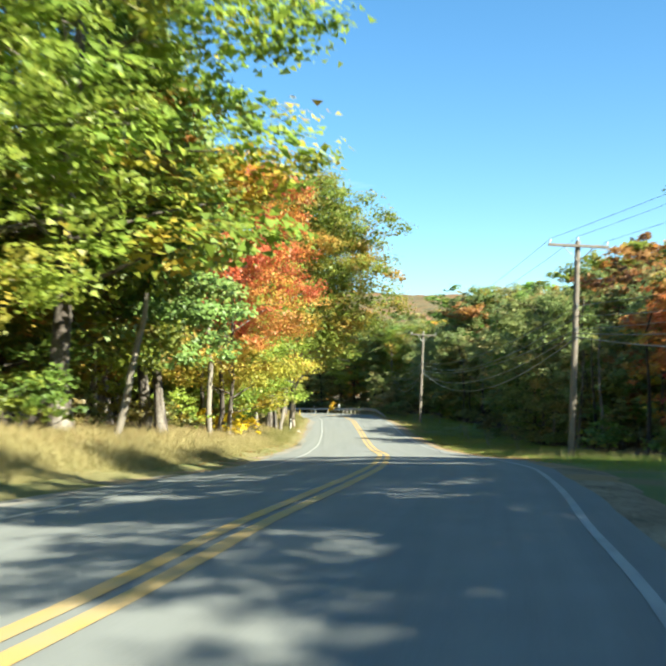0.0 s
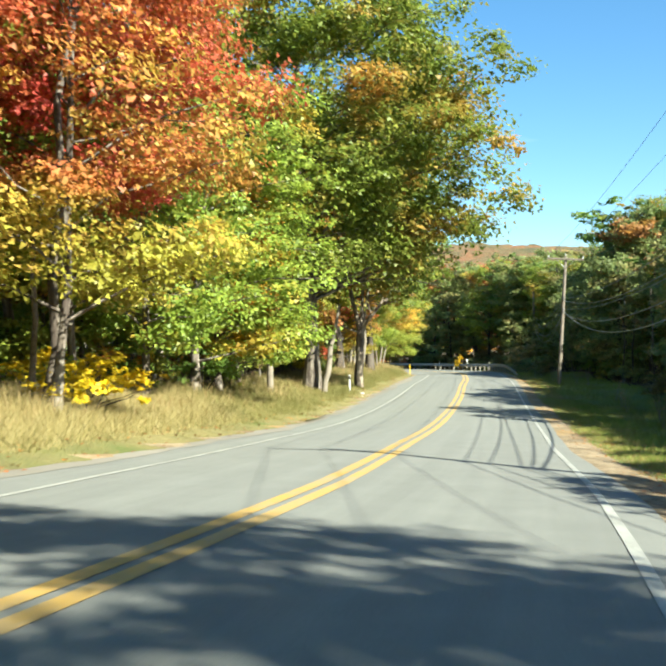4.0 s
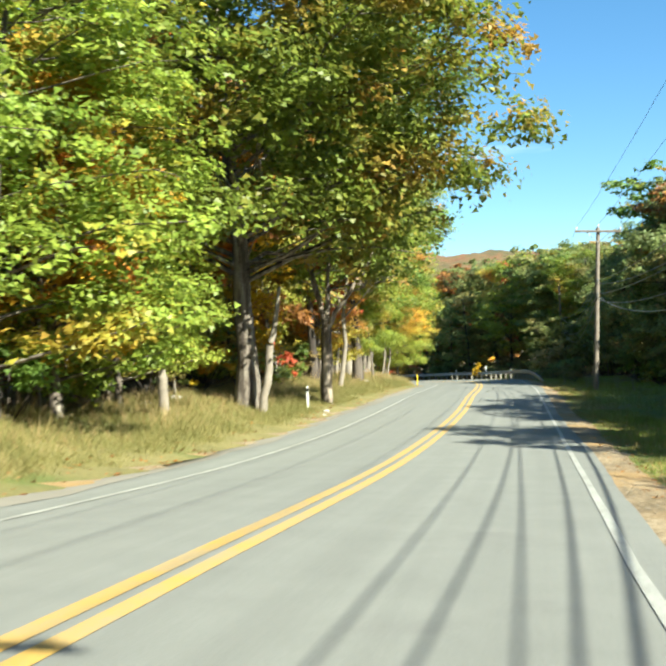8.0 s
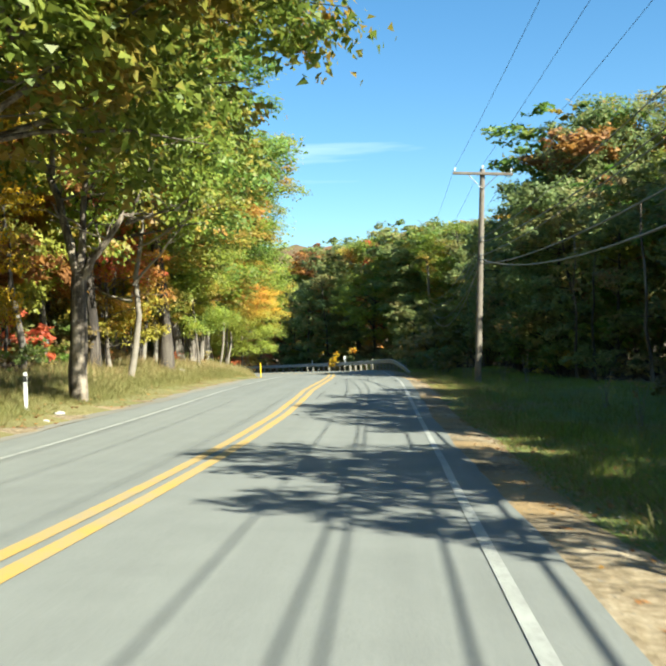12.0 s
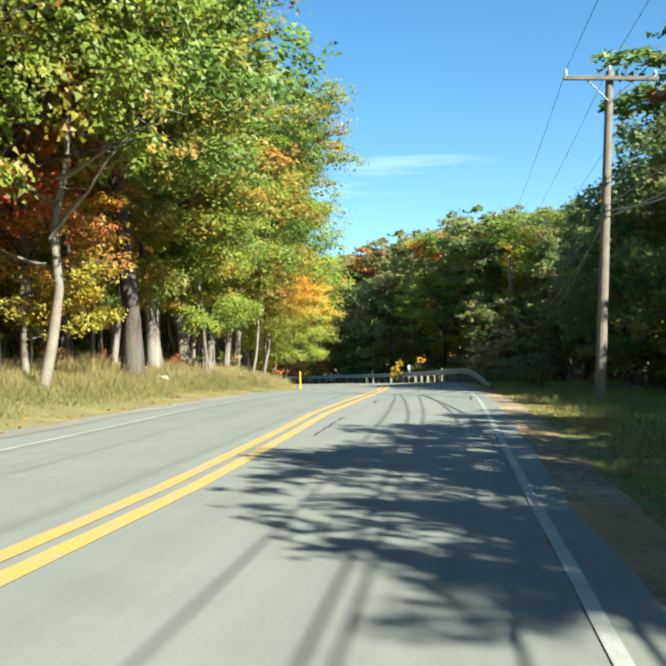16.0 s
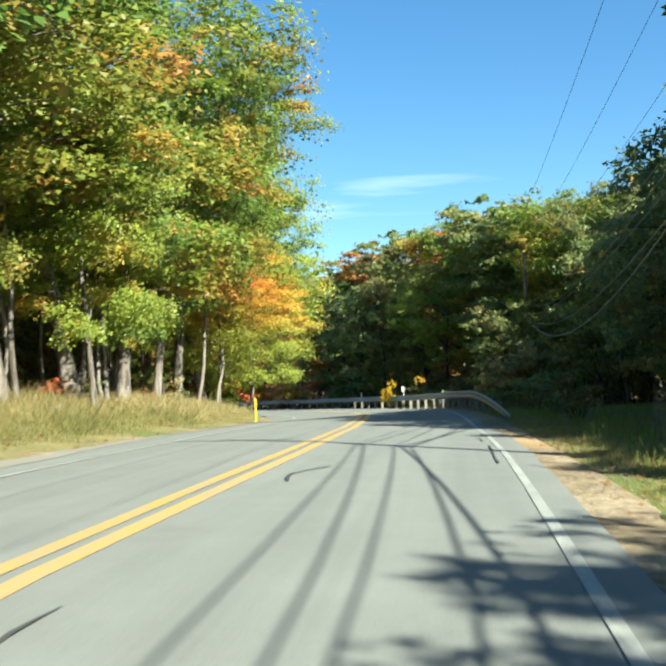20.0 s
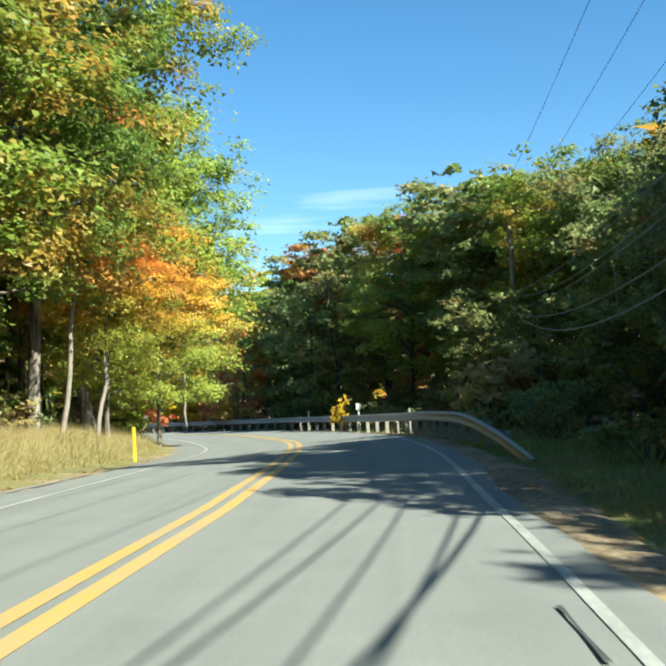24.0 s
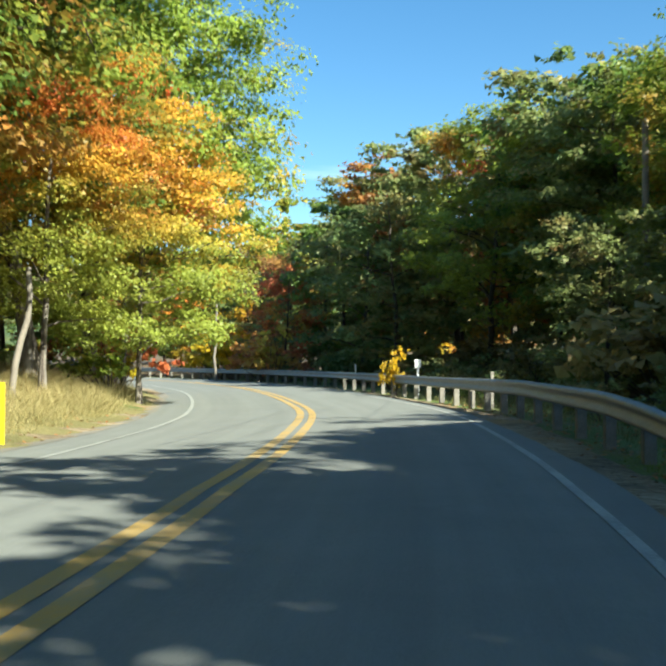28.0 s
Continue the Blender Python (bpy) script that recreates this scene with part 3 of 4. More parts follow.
# models, each copied with its own place, turn, size and colours
MODEL = {
    "lush": [make_tree(11, 15, 4.2, 0.27, 23000, 0.178, 30, 0.17, "top"), make_tree(12, 15, 3.9, 0.23, 22000, 0.178, 30, 0.16, "round"),
             make_tree(13, 15, 4.6, 0.30, 24000, 0.178, 32, 0.19, "top")],
    "near": [make_tree(11, 15, 4.2, 0.27, 33000, 0.15, 34, 0.17, "top"), make_tree(13, 15, 4.6, 0.30, 36000, 0.15, 36, 0.19, "top")],
    "tall": [make_tree(15, 15, 4.2, 0.18, 9200, 0.295, 26, 0.17, "top", bare=0.45), make_tree(14, 15, 3.8, 0.14, 8800, 0.295, 24, 0.15, "round", bare=0.45)],
    "edge": [make_tree(21, 10, 3.3, 0.09, 8600, 0.2, 24, 0.13, "round", bare=0.6), make_tree(22, 10, 3.0, 0.08, 8200, 0.2, 24, 0.12, "round", bare=0.6),
             make_tree(23, 10, 3.6, 0.10, 9000, 0.2, 24, 0.14, "round", bare=0.6)],
    "maple": [make_tree(31, 14, 4.2, 0.14, 25000, 0.17, 34, 0.16, "round"), make_tree(32, 13, 4.4, 0.12, 25000, 0.17, 34, 0.16, "round")],
    "fine": [make_tree(33, 14, 4.2, 0.16, 46000, 0.13, 44, 0.11, "round", bare=0.5), make_tree(34, 13, 4.4, 0.22, 46000, 0.13, 44, 0.14, "round", bare=0.5)],
    "oak": [make_tree(41, 20, 8.6, 0.25, 105000, 0.215, 80, 0.34, "round", lean=0.02)],
    "pine": [make_tree(51, 15, 3.6, 0.22, 34000, 0.16, 52, 0.18, "spire", lean=0.01)],
    "far": [make_tree(61, 14, 4.4, 0.10, 1800, 0.70, 16, 0.16, "round", bare=0.35), make_tree(62, 14, 4.0, 0.10, 1700, 0.70, 16, 0.16, "top", bare=0.35)],
}
SAID = {
    "green": "leafy green broadleaf tree", "deep": "dark green broadleaf tree in shade", "olive": "olive green tree turning brown",
    "oak": "tall spreading oak turning olive and brown", "lime": "yellow-green tree turning in autumn", "yellow": "bright yellow autumn tree", "amber": "orange and amber autumn maple",
    "red": "bright red autumn maple", "rust": "rust brown autumn tree", "flame": "autumn maple, red above and yellow-green below", "turning": "maple turning orange over yellow-green lower boughs", "pine": "soft green pine with drooping boughs", "brush": "dull brown brush",
}
rnd = random.Random(5)


def plant(kind, x, y, high, leaf, where, wide=1.0, bark=None, pick=None, turn=None, group=""):
    models = MODEL[kind]
    own = random.Random(int(x * 7.3) * 1009 + int(y * 5.1))
    k = pick if pick is not None else own.randrange(len(models))
    src = models[k]
    h0 = max(v.co.z for v in src.children[0].data.vertices)
    s = high / h0
    m = Matrix.Translation((x, y, float(land(x, y)[0]))) @ Matrix.Rotation(radians(turn if turn is not None else own.uniform(-65, 65)), 4, "Z")
    t = copy_thing(src, m)
    t.scale = (s * wide, s * wide, s)
    for c in t.children:
        if c.name.startswith("crown"):
            c.material_slots[0].material = LEAF[leaf]
        elif bark:
            c.material_slots[0].link = "OBJECT"
            c.material_slots[0].material = bark
    return tagged(t, SAID[leaf] + " " + where, "tree", group or "roadside trees")


BANK, WOOD, RIGHT = "on the grassy bank", "in the dense wood", "along the shaded verge"
# left bank, in the order in which the road passes them
def at(kind, y, o, high, leaf, wide=1.0, bark=None, pick=None, where=BANK, turn=None):
    x, yy, _ = spot(y, o)
    return plant(kind, x, yy, high, leaf, where, wide, bark, pick, turn)


for row in (
    ("lush", 8, -11, 17, "green", 1.2), ("tall", 15, -12, 16, "lime", 1.2), ("maple", 21, -10, 14, "lime", 1.1), ("lush", 27, -8.8, 19, "lime", 1.6),
    ("maple", 30, -13, 17, "green", 1.2), ("maple", 33.5, -9.8, 13.5, "olive", 0.9), ("pine", 38.5, -9.0, 17, "pine", 1.1), ("tall", 36, -14, 19, "green", 1.2), ("pine", 36.4, -8.0, 14.5, "pine", 1.15),
    ("fine", 47, -7.0, 13.8, "flame", 1.02, None, 0), ("pine", 42, -11.6, 17.5, "pine", 1.25), ("fine", 52, -8.8, 11.8, "flame", 1.05, None, 1), ("maple", 50, -13, 15, "lime", 1.1),
    ("maple", 56, -8.4, 10.5, "lime", 1.15), ("tall", 57, -13, 16, "olive", 1.2), ("maple", 61, -8.4, 12, "lime", 1.25),
):
    at(*row)
for row in (
    ("maple", 65.5, -9.5, 9, "amber", 1.1), ("tall", 66, -13, 17, "olive", 1.2), ("oak", 75, -6.9, 20.5, "oak", 1.2), ("maple", 64, -8.4, 9.5, "lime", 1.25),
    ("maple", 69.5, -9.0, 8.0, "lime", 1.2), ("tall", 82, -13, 16, "amber", 1.1), ("maple", 85, -10.5, 9, "yellow", 0.9), ("tall", 89, -12, 15, "rust", 1.1),
    ("oak", 93, -8.2, 18, "olive", 0.8, DARK), ("maple", 97, -9.0, 9.0, "amber", 0.9), ("tall", 98, -12.5, 17, "green", 1.15), ("near", 100.5, -7.0, 21, "green", 1.18, DARK, 1),
    ("maple", 106.5, -10.4, 9.6, "amber", 0.85), ("fine", 111.6, -7.4, 9.6, "lime", 0.9, None, 1), ("near", 108, -8.6, 17.5, "olive", 1.38), ("near", 114, -8.8, 16.5, "green", 1.35),
):
    at(*row)
for row in (
    ("near", 120, -8.8, 16.5, "olive", 1.35), ("near", 126, -8.9, 15, "green", 1.05), ("fine", 124, -10.4, 9.5, "olive", 0.9, None, 1), ("fine", 117, -8.6, 11, "green", 0.85, None, 1), ("fine", 120.5, -9.0, 10.5, "lime", 0.8, None, 1), ("fine", 105.5, -9.2, 10.5, "oak", 0.9, None, 1),
    ("oak", 147, -7.0, 18, "lime", 1.1), ("near", 131, -8.8, 17.5, "olive", 1.15), ("tall", 134, -12.5, 18, "green", 1.4), ("near", 140, -7.8, 17.5, "green", 1.3, None, 1),
    ("lush", 143, -11.0, 15, "green", 1.4), ("maple", 95.5, -8.2, 8.8, "flame", 0.95), ("maple", 90, -10.8, 14, "turning", 0.8), ("maple", 154, -13.5, 10, "amber", 1.0),
    ("tall", 158, -14, 12, "green", 1.3),
):
    at(*row)

plant("edge", -61.5, 176.5, 8.5, "red", "beyond the bend in the road", 1.0, DARK)
plant("fine", -46.6, 133.6, 9.4, "turning", BANK, 1.1, None, 1)
plant("fine", -48.0, 140.0, 10.2, "turning", BANK, 1.25, None, 0)
plant("lush", -52.0, 144.6, 9.0, "turning", BANK, 1.1, None, 0)

# lower trees that close the wood's edge
for i in range(26):
    y = 54 + i * 3.2 + rnd.uniform(-1, 1)
    at("edge", y, -rnd.uniform(10.2, 13.5) - (3.5 if y > 96 else 0), rnd.uniform(4.5, 7.5), ("green", "lime", "olive", "green", "rust", "green", "amber")[i % 7] if y < 96 else "deep", 1.05)

# wood behind the left bank
for i in range(40):
    y = 10 + i * 3.9 + rnd.uniform(-1.5, 1.5)
    at("tall" if i % 2 else "far", y, -rnd.uniform(16, 24), rnd.uniform(13, 19), rnd.choice(["green", "olive", "olive", "green", "lime", "amber", "rust"]), 1.15, None, None, WOOD)
for i in range(21):
    at("far", 26 + i * 7.2 + rnd.uniform(-2, 2), -rnd.uniform(27, 40), rnd.uniform(14, 20), rnd.choice(["green", "olive", "deep", "amber"]), 1.25, None, None, WOOD)

# right-hand wood: a lower front row by the verge and taller trees behind
def verge_tree(y, o, h, leaf):
    return at("edge" if h < 12.1 else "tall" if y < -10 or 34 < y < 100 else "lush", y, o, h, leaf, 1.0 if h < 12.1 else 0.95, DARK, None, RIGHT)


for spec in (
    (-16, 15, 16, "deep"), (-7, 15, 14, "green"), (1, 14.5, 13, "olive"), (6.5, 15, 14.5, "deep"), (12.5, 14.5, 18, "deep"),
    (18, 15, 18, "green"), (24, 16, 17, "deep"), (35, 14.8, 9.6, "deep"),
    (38, 13.6, 7.2, "rust"), (41.2, 13.6, 7.6, "red"), (45, 15.4, 8.8, "red"), (48.5, 16, 9.4, "red"), (52, 15.4, 9.4, "deep"),
    (56, 15.6, 8.0, "deep"), (57.2, 12.8, 6.2, "deep"), (59.6, 13.0, 9.6, "deep"), (58.5, 20, 15.5, "olive"), (61, 16.4, 9.4, "green"), (64.6, 11.6, 10.2, "deep"), (67.6, 16.2, 9.4, "deep"),
):
    verge_tree(*spec)
for spec in (
    (70.8, 14.0, 10.6, "deep"), (74, 12.8, 10.8, "deep"), (77, 12.6, 11.2, "green"), (81, 12.6, 10.6, "deep"),
    (85, 15.4, 9.8, "deep"), (88.5, 16.2, 9.4, "green"), (92, 16.4, 9.4, "deep"), (95.5, 16.4, 9.4, "deep"), (99, 15.4, 9.8, "deep"),
    (102, 13.4, 9.6, "deep"), (105, 12.4, 9.8, "deep"), (108.5, 12.2, 10.8, "deep"), 
    (111.5, 12.4, 10.6, "deep"), (112, 16.5, 11.8, "deep"), (114.5, 12.4, 10.2, "deep"), (116.5, 16.6, 12.6, "green"),
):
    verge_tree(*spec)
for spec in (
    (109.5, 15.0, 14.6, "deep"), (112.4, 16.4, 15, "green"), (115.2, 15.4, 14.4, "deep"), (118, 16.6, 14.4, "deep"), (120.6, 15.0, 13.0, "green"), (123, 15.8, 12.4, "deep"), (118, 12.0, 9.6, "deep"), (121.5, 12.4, 9.2, "deep"), (122, 18.0, 11.6, "deep"), (125, 12.8, 8.4, "deep"), (126, 17, 10.6, "deep"),
    (128.5, 13.2, 8.4, "deep"), (131, 17.5, 10.6, "deep"), (132.5, 13.8, 8.8, "deep"), (136.5, 15.4, 11.2, "deep"), (138, 18.0, 13.6, "deep"),
    (140.5, 16.2, 12.8, "green"), (145, 16.4, 13.6, "deep"), (150, 16, 14, "deep"),
):
    verge_tree(*spec)
for i in range(46):
    y = -14 + i * 4.1 + rnd.uniform(-1.2, 1.2)
    o = rnd.uniform(16, 19.5)
    h = rnd.uniform(0.94, 1.06) * o * float(np.interp(y, [18, 23, 25, 33, 35, 42, 46, 51, 53, 61, 64, 68, 82, 87, 100, 106], [0.63, 0.60, 0.42, 0.42, 0.62, 0.62, 0.56, 0.56, 0.54, 0.54, 0.66, 0.74, 0.73, 0.57, 0.58, 0.66])) if 18 < y < 106 else rnd.uniform(0.58, 0.64) * o if 117 < y < 145 else rnd.uniform(13, 16)
    at("tall", y, o, h, rnd.choice(["deep", "deep", "deep", "green", "olive", "rust"]), 1.12 if 18 < y < 106 else 1.35, DARK, None, WOOD)
for i in range(14):
    at("far", 10 + i * 10 + rnd.uniform(-3, 3), rnd.uniform(37, 52), rnd.uniform(13, 17), rnd.choice(["green", "olive", "amber", "lime"]), 1.5, DARK, None, WOOD)
for i in range(34):
    at("far", -14 + i * 5.8 + rnd.uniform(-2, 2), rnd.uniform(23, 34), rnd.uniform(13, 17), rnd.choice(["deep", "green", "olive", "amber"]), 1.35, DARK, None, WOOD)

for y, o, h, leaf in ((51, 26, 14, "rust"), (57, 25, 13.5, "olive"), (63, 25, 14.5, "olive"), (68, 26, 17, "rust"), (72.5, 23, 14.4, "rust"), (76.5, 22, 13.8, "deep"), (80.5, 22.5, 14.2, "olive"), (85, 22, 11.2, "deep"), (89, 23, 12.4, "deep"), (93, 22, 12.6, "green"), (97.5, 22.4, 13.4, "deep"), (102, 21.4, 13.2, "olive")):
    at("tall", y, o, h, leaf, 1.3, DARK, None, WOOD)

# beyond the bend
for x, y, h, leaf in (
    (-38.5, 160, 13.0, "green"), (-29.8, 149.4, 13.2, "olive"), (-42.4, 161.8, 14.2, "lime"), (-42, 173, 15, "red"), (-49, 167, 10.6, "deep"), (-35.4, 156.3, 13.9, "deep"),
    (-53.5, 172, 11, "deep"), (-57, 177, 12, "green"), (-61, 182, 11, "deep"), (-48, 176, 12, "deep"), (-55, 184, 14, "olive"), (-66, 187, 10, "rust"),
    (-72, 191, 9, "deep"), (-78, 192, 10, "amber"), (-63, 191, 13, "green"), (-84, 195, 12, "green"), (-92, 199, 12, "rust"), (-100, 203, 13, "olive"),
    (-70, 200, 14, "green"), (-80, 206, 15, "olive"), (-90, 212, 15, "green"), (-60, 200, 15, "deep"), (-45, 186, 16, "green"), (-36, 172, 16, "deep"),
    (-28, 164, 15, "deep"), (-22, 152, 15, "deep"), (-33.6, 144.6, 6.0, "deep"), (-31.6, 145.2, 5.2, "deep"), (-104, 214, 15, "amber"), (-68, 213, 16, "red"), (-50, 200, 17, "deep"), (-110, 205, 12, "green"),
):
    plant("lush" if 11.5 < h and y < 168 else "tall" if h > 11.5 else "edge", x, y, h * 1.04, leaf, "beyond the bend in the road", 1.2, DARK, None, None, "trees beyond the bend")
for i in range(34):
    x = rnd.uniform(-175, -62)
    y = 205 + (x + 62) * -0.10 + rnd.uniform(0, 48)
    plant("far", x, y, rnd.uniform(11, 16), rnd.choice(["green", "olive", "deep", "amber", "rust"]), "beyond the bend in the road", 1.3, DARK, None, None, "trees beyond the bend")
for i in range(18):
    k = rnd.uniform(0, 1)
    x, y = -60 - 75 * k + rnd.uniform(-8, 8), 146 + 34 * k + rnd.uniform(-8, 4)
    plant("far", x, y, rnd.uniform(9, 14), rnd.choice(["green", "olive", "lime", "amber"]), WOOD, 1.2)
for src in [s for k in MODEL.values() for s in k]:
    for o in (*src.children_recursive, src):
        bpy.data.objects.remove(o)
# ---- utility poles and cables ----
def rod(bm, a, b, r0, r1, sides=10):
    v, f = tube(np.array([a, b], float), [r0, r1], sides)
    vs = [bm.verts.new(p) for p in v]
    for q in f:
        bm.faces.new([vs[i] for i in q])
    bm.faces.new(vs[:sides][::-1])
    bm.faces.new(vs[-sides:])


def block(bm, c, s, m=None):
    g = bmesh.ops.create_cube(bm, size=1, matrix=(m or Matrix.Identity(4)) @ Matrix.Translation(c) @ Matrix.Diagonal((*s, 1)))
    return g["verts"]


POLES = [(-2.25, 42.6, 8.95), (-19.5, 99.7, 8.98), (-32.95, 148.4, 9.8)]
along = [Vector((-17.4, 58.1, 0)).normalized(), Vector((-16, 54, 0)).normalized(), Vector((-14, 49, 0)).normalized()]
tips = []
for (x, y, h), d, hang in zip(POLES, along, ((0.70, 0.653, 0.592, 0.574, 0.557), (0.672, 0.655, 0.59, 0.555, 0.575), (0.66, 0.64, 0.58, 0.56, 0.55))):
    z = float(land(x, y)[0])
    p = new("utility_pole")
    p.matrix_world = Matrix.Translation((x, y, z)) @ Matrix.Rotation(math.atan2(d.y, d.x) - math.pi / 2, 4, "Z") @ Matrix.Rotation(radians(0 if h > 9 else 3.6), 4, "Y")
    tagged(p, "weathered grey wooden utility pole with one crossarm" if h < 9 else "bare grey wooden utility pole rising out of the trees", "utility pole", "roadside utility poles")
    bm = bmesh.new()
    rod(bm, (0, 0, -0.4), (0, 0, h), 0.15, 0.105, 14)
    part("pole", bm, POLE, p)
    if h < 9:
        bm = bmesh.new()
        block(bm, (0, -0.15, h - 0.22), (2.5, 0.09, 0.115))
        bmesh.ops.bevel(bm, geom=bm.edges[:], offset=0.012, segments=1, affect="EDGES")
        part("crossarm", bm, POLE, p)
        for s in (-1, 1):
            bm = bmesh.new()
            rod(bm, (0.02 * s, -0.14, h - 0.85), (0.62 * s, -0.14, h - 0.26), 0.018, 0.018, 6)
            part("brace", bm, STEEL, p, "flat steel brace")
    for px in (-1.17, 1.17, 0.0) if h < 9 else (0.0,):
        bm = bmesh.new()
        zz = h - 0.16 if px else h
        rod(bm, (px, -0.15 if px else 0, zz), (px, -0.15 if px else 0, zz + 0.07), 0.02, 0.02, 6)
        rod(bm, (px, -0.15 if px else 0, zz + 0.07), (px, -0.15 if px else 0, zz + 0.17), 0.042, 0.026, 10)
        part("insulator", bm, CERAMIC, p, "pale ceramic insulator")
    for k in (hang[0], hang[2], hang[4]):
        bm = bmesh.new()
        block(bm, (0.0, -0.17, h * k), (0.07, 0.12, 0.2))
        part("cable_bracket", bm, STEEL, p)
    bm = bmesh.new()
    rod(bm, (0.13, 0.05, 0.0), (0.125, 0.05, 2.4), 0.02, 0.02, 6)
    part("ground_wire_cover", bm, BLACK, p)
    tips.append([p.matrix_world @ Vector(q) for q in ((-1.17, -0.15, h + 0.03), (1.17, -0.15, h + 0.03), (0, 0, h + 0.19), *((0.0, -0.22, h * k) for k in hang))])

back = [t - along[0] * 58 + Vector((9, 0, 0.9)) for t in tips[0]]
ahead = [t + Vector((-16, 46, 0.4)) for t in tips[2]]
stations = [back, *tips, ahead]
for a, b in zip(stations, stations[1:]):
    for i, (p, q) in enumerate(zip(a, b)):
        sag = (0.55, 0.55, 0.5, 0.9, 1.29, 0.9, 1.45, 2.08)[i]
        s = np.linspace(0, 1, 22)[:, None]
        path = np.array(p) * (1 - s) + np.array(q) * s
        path[:, 2] -= 4 * sag * (s * (1 - s))[:, 0]
        r = (0.007, 0.007, 0.007, 0.012, 0.014, 0.013, 0.017, 0.022)[i]
        v, f = tube(path, np.full(22, r), 6)
        c = new("overhead_cable", mesh_of("overhead_cable", v, f, BLACK if i < 3 else CABLE, True))
        tagged(c, "thin black overhead cable sagging between poles" if i < 3 else "thick grey communication cable sagging between poles", "cable", "overhead cables")


# ---- guardrail round the outside of the bend ----
def build_guardrail():
    g = new("guardrail")
    tagged(g, "galvanized steel guardrail on weathered posts round the bend", "guardrail")
    j0 = int(np.abs(CL[:, 1] - 115.8).argmin())
    s0 = RUN[j0]
    s1 = RUN[int(np.abs(CL[:, 0] + 112).argmin())]

    def pt(s, o):
        c = [np.interp(s, RUN, CL[:, k]) for k in (0, 1)]
        n = [np.interp(s, RUN, NRM[:, k]) for k in (0, 1)]
        return np.array([c[0] + n[0] * o, c[1] + n[1] * o, float(np.interp(s, RUN, CLZ) + o * np.interp(s, RUN, CANT))])

    # the W of the beam: across the rail and up
    prof = [(0.0, 0.0), (-0.075, 0.035), (-0.075, 0.085), (-0.012, 0.125), (-0.012, 0.185), (-0.075, 0.225), (-0.075, 0.275), (0.0, 0.31)]
    ss = np.arange(s0, s1, 0.6)
    v = []
    for s in ss:
        drop = max(0.0, 1 - (s - s0) / 8.5)
        flare = 4.35 + 0.45 * drop ** 1.5
        for a, up_ in prof + [(x + 0.012, y) for x, y in prof[::-1]]:
            q = pt(s, flare + a)
            v.append((q[0], q[1], q[2] + 0.45 - 0.66 * drop ** 1.7 + up_ * (1 - 0.3 * drop)))
    k = len(prof) * 2
    i = (np.arange(len(ss) - 1) * k)[:, None]
    c = np.arange(k)[None]
    f = np.stack([i + c, i + (c + 1) % k, i + k + (c + 1) % k, i + k + c], -1).reshape(-1, 4)
    under(new("rail", mesh_of("rail", v, f, STEEL, True)), g)
    bm = bmesh.new()
    block(bm, (0, 0, 0.04), (0.13, 0.16, 1.2))
    bmesh.ops.bevel(bm, geom=bm.edges[:], offset=0.012, segments=1, affect="EDGES")
    post = bpy.data.meshes.new("post")
    bm.to_mesh(post)
    bm.free()
    post.materials.append(POSTWOOD)
    bm = bmesh.new()
    block(bm, (0, 0, 0.56), (0.12, 0.18, 0.24))
    spacer = bpy.data.meshes.new("spacer")
    bm.to_mesh(spacer)
    bm.free()
    spacer.materials.append(POSTWOOD)
    s = s0 + 3.3
    while s < s1 - 1:
        t = [np.interp(s, RUN, TAN[:, q]) for q in (0, 1)]
        drop = max(0.0, 1 - (s - s0) / 8.5)
        for me, o in ((post, 0.262), (spacer, 0.09)):
            q = pt(s, 4.35 + 0.45 * drop ** 1.5 + o)
            q[2] -= 0.66 * drop ** 1.7
            b = under(new(me.name, me), g)
            b.matrix_world = Matrix.Translation(q) @ Matrix.Rotation(math.atan2(t[1], t[0]), 4, "Z")
        s += 1.905


build_guardrail()


def delineator(name, x, y, z, high, wide, thick, body, label, band=None, cap=None, turn=0.0, tilt=0.0):
    e = new(name)
    e.matrix_world = Matrix.Translation((x, y, z)) @ Matrix.Rotation(radians(turn), 4, "Z") @ Matrix.Rotation(radians(tilt), 4, "Y")
    tagged(e, label, "marker post")
    bm = bmesh.new()
    block(bm, (0, 0, high / 2 - 0.1), (wide, thick, high + 0.2))
    bmesh.ops.bevel(bm, geom=bm.edges[:], offset=min(wide, thick) * 0.25, segments=2, affect="EDGES")
    part("post", bm, body, e)
    if band:
        bm = bmesh.new()
        block(bm, (0, -thick * 0.55, high * 0.82), (wide * 0.9, 0.006, high * 0.16))
        part("reflector", bm, band, e, "reflective band")
    if cap:
        bm = bmesh.new()
        block(bm, (0, 0, high + 0.09), (0.24, 0.012, 0.3))
        bmesh.ops.bevel(bm, geom=bm.edges[:], offset=0.005, segments=1, affect="EDGES")
        part("plate", bm, cap, e, "small white plate")
    return e


def ground_at(x, y):
    return float(land(x, y)[0])


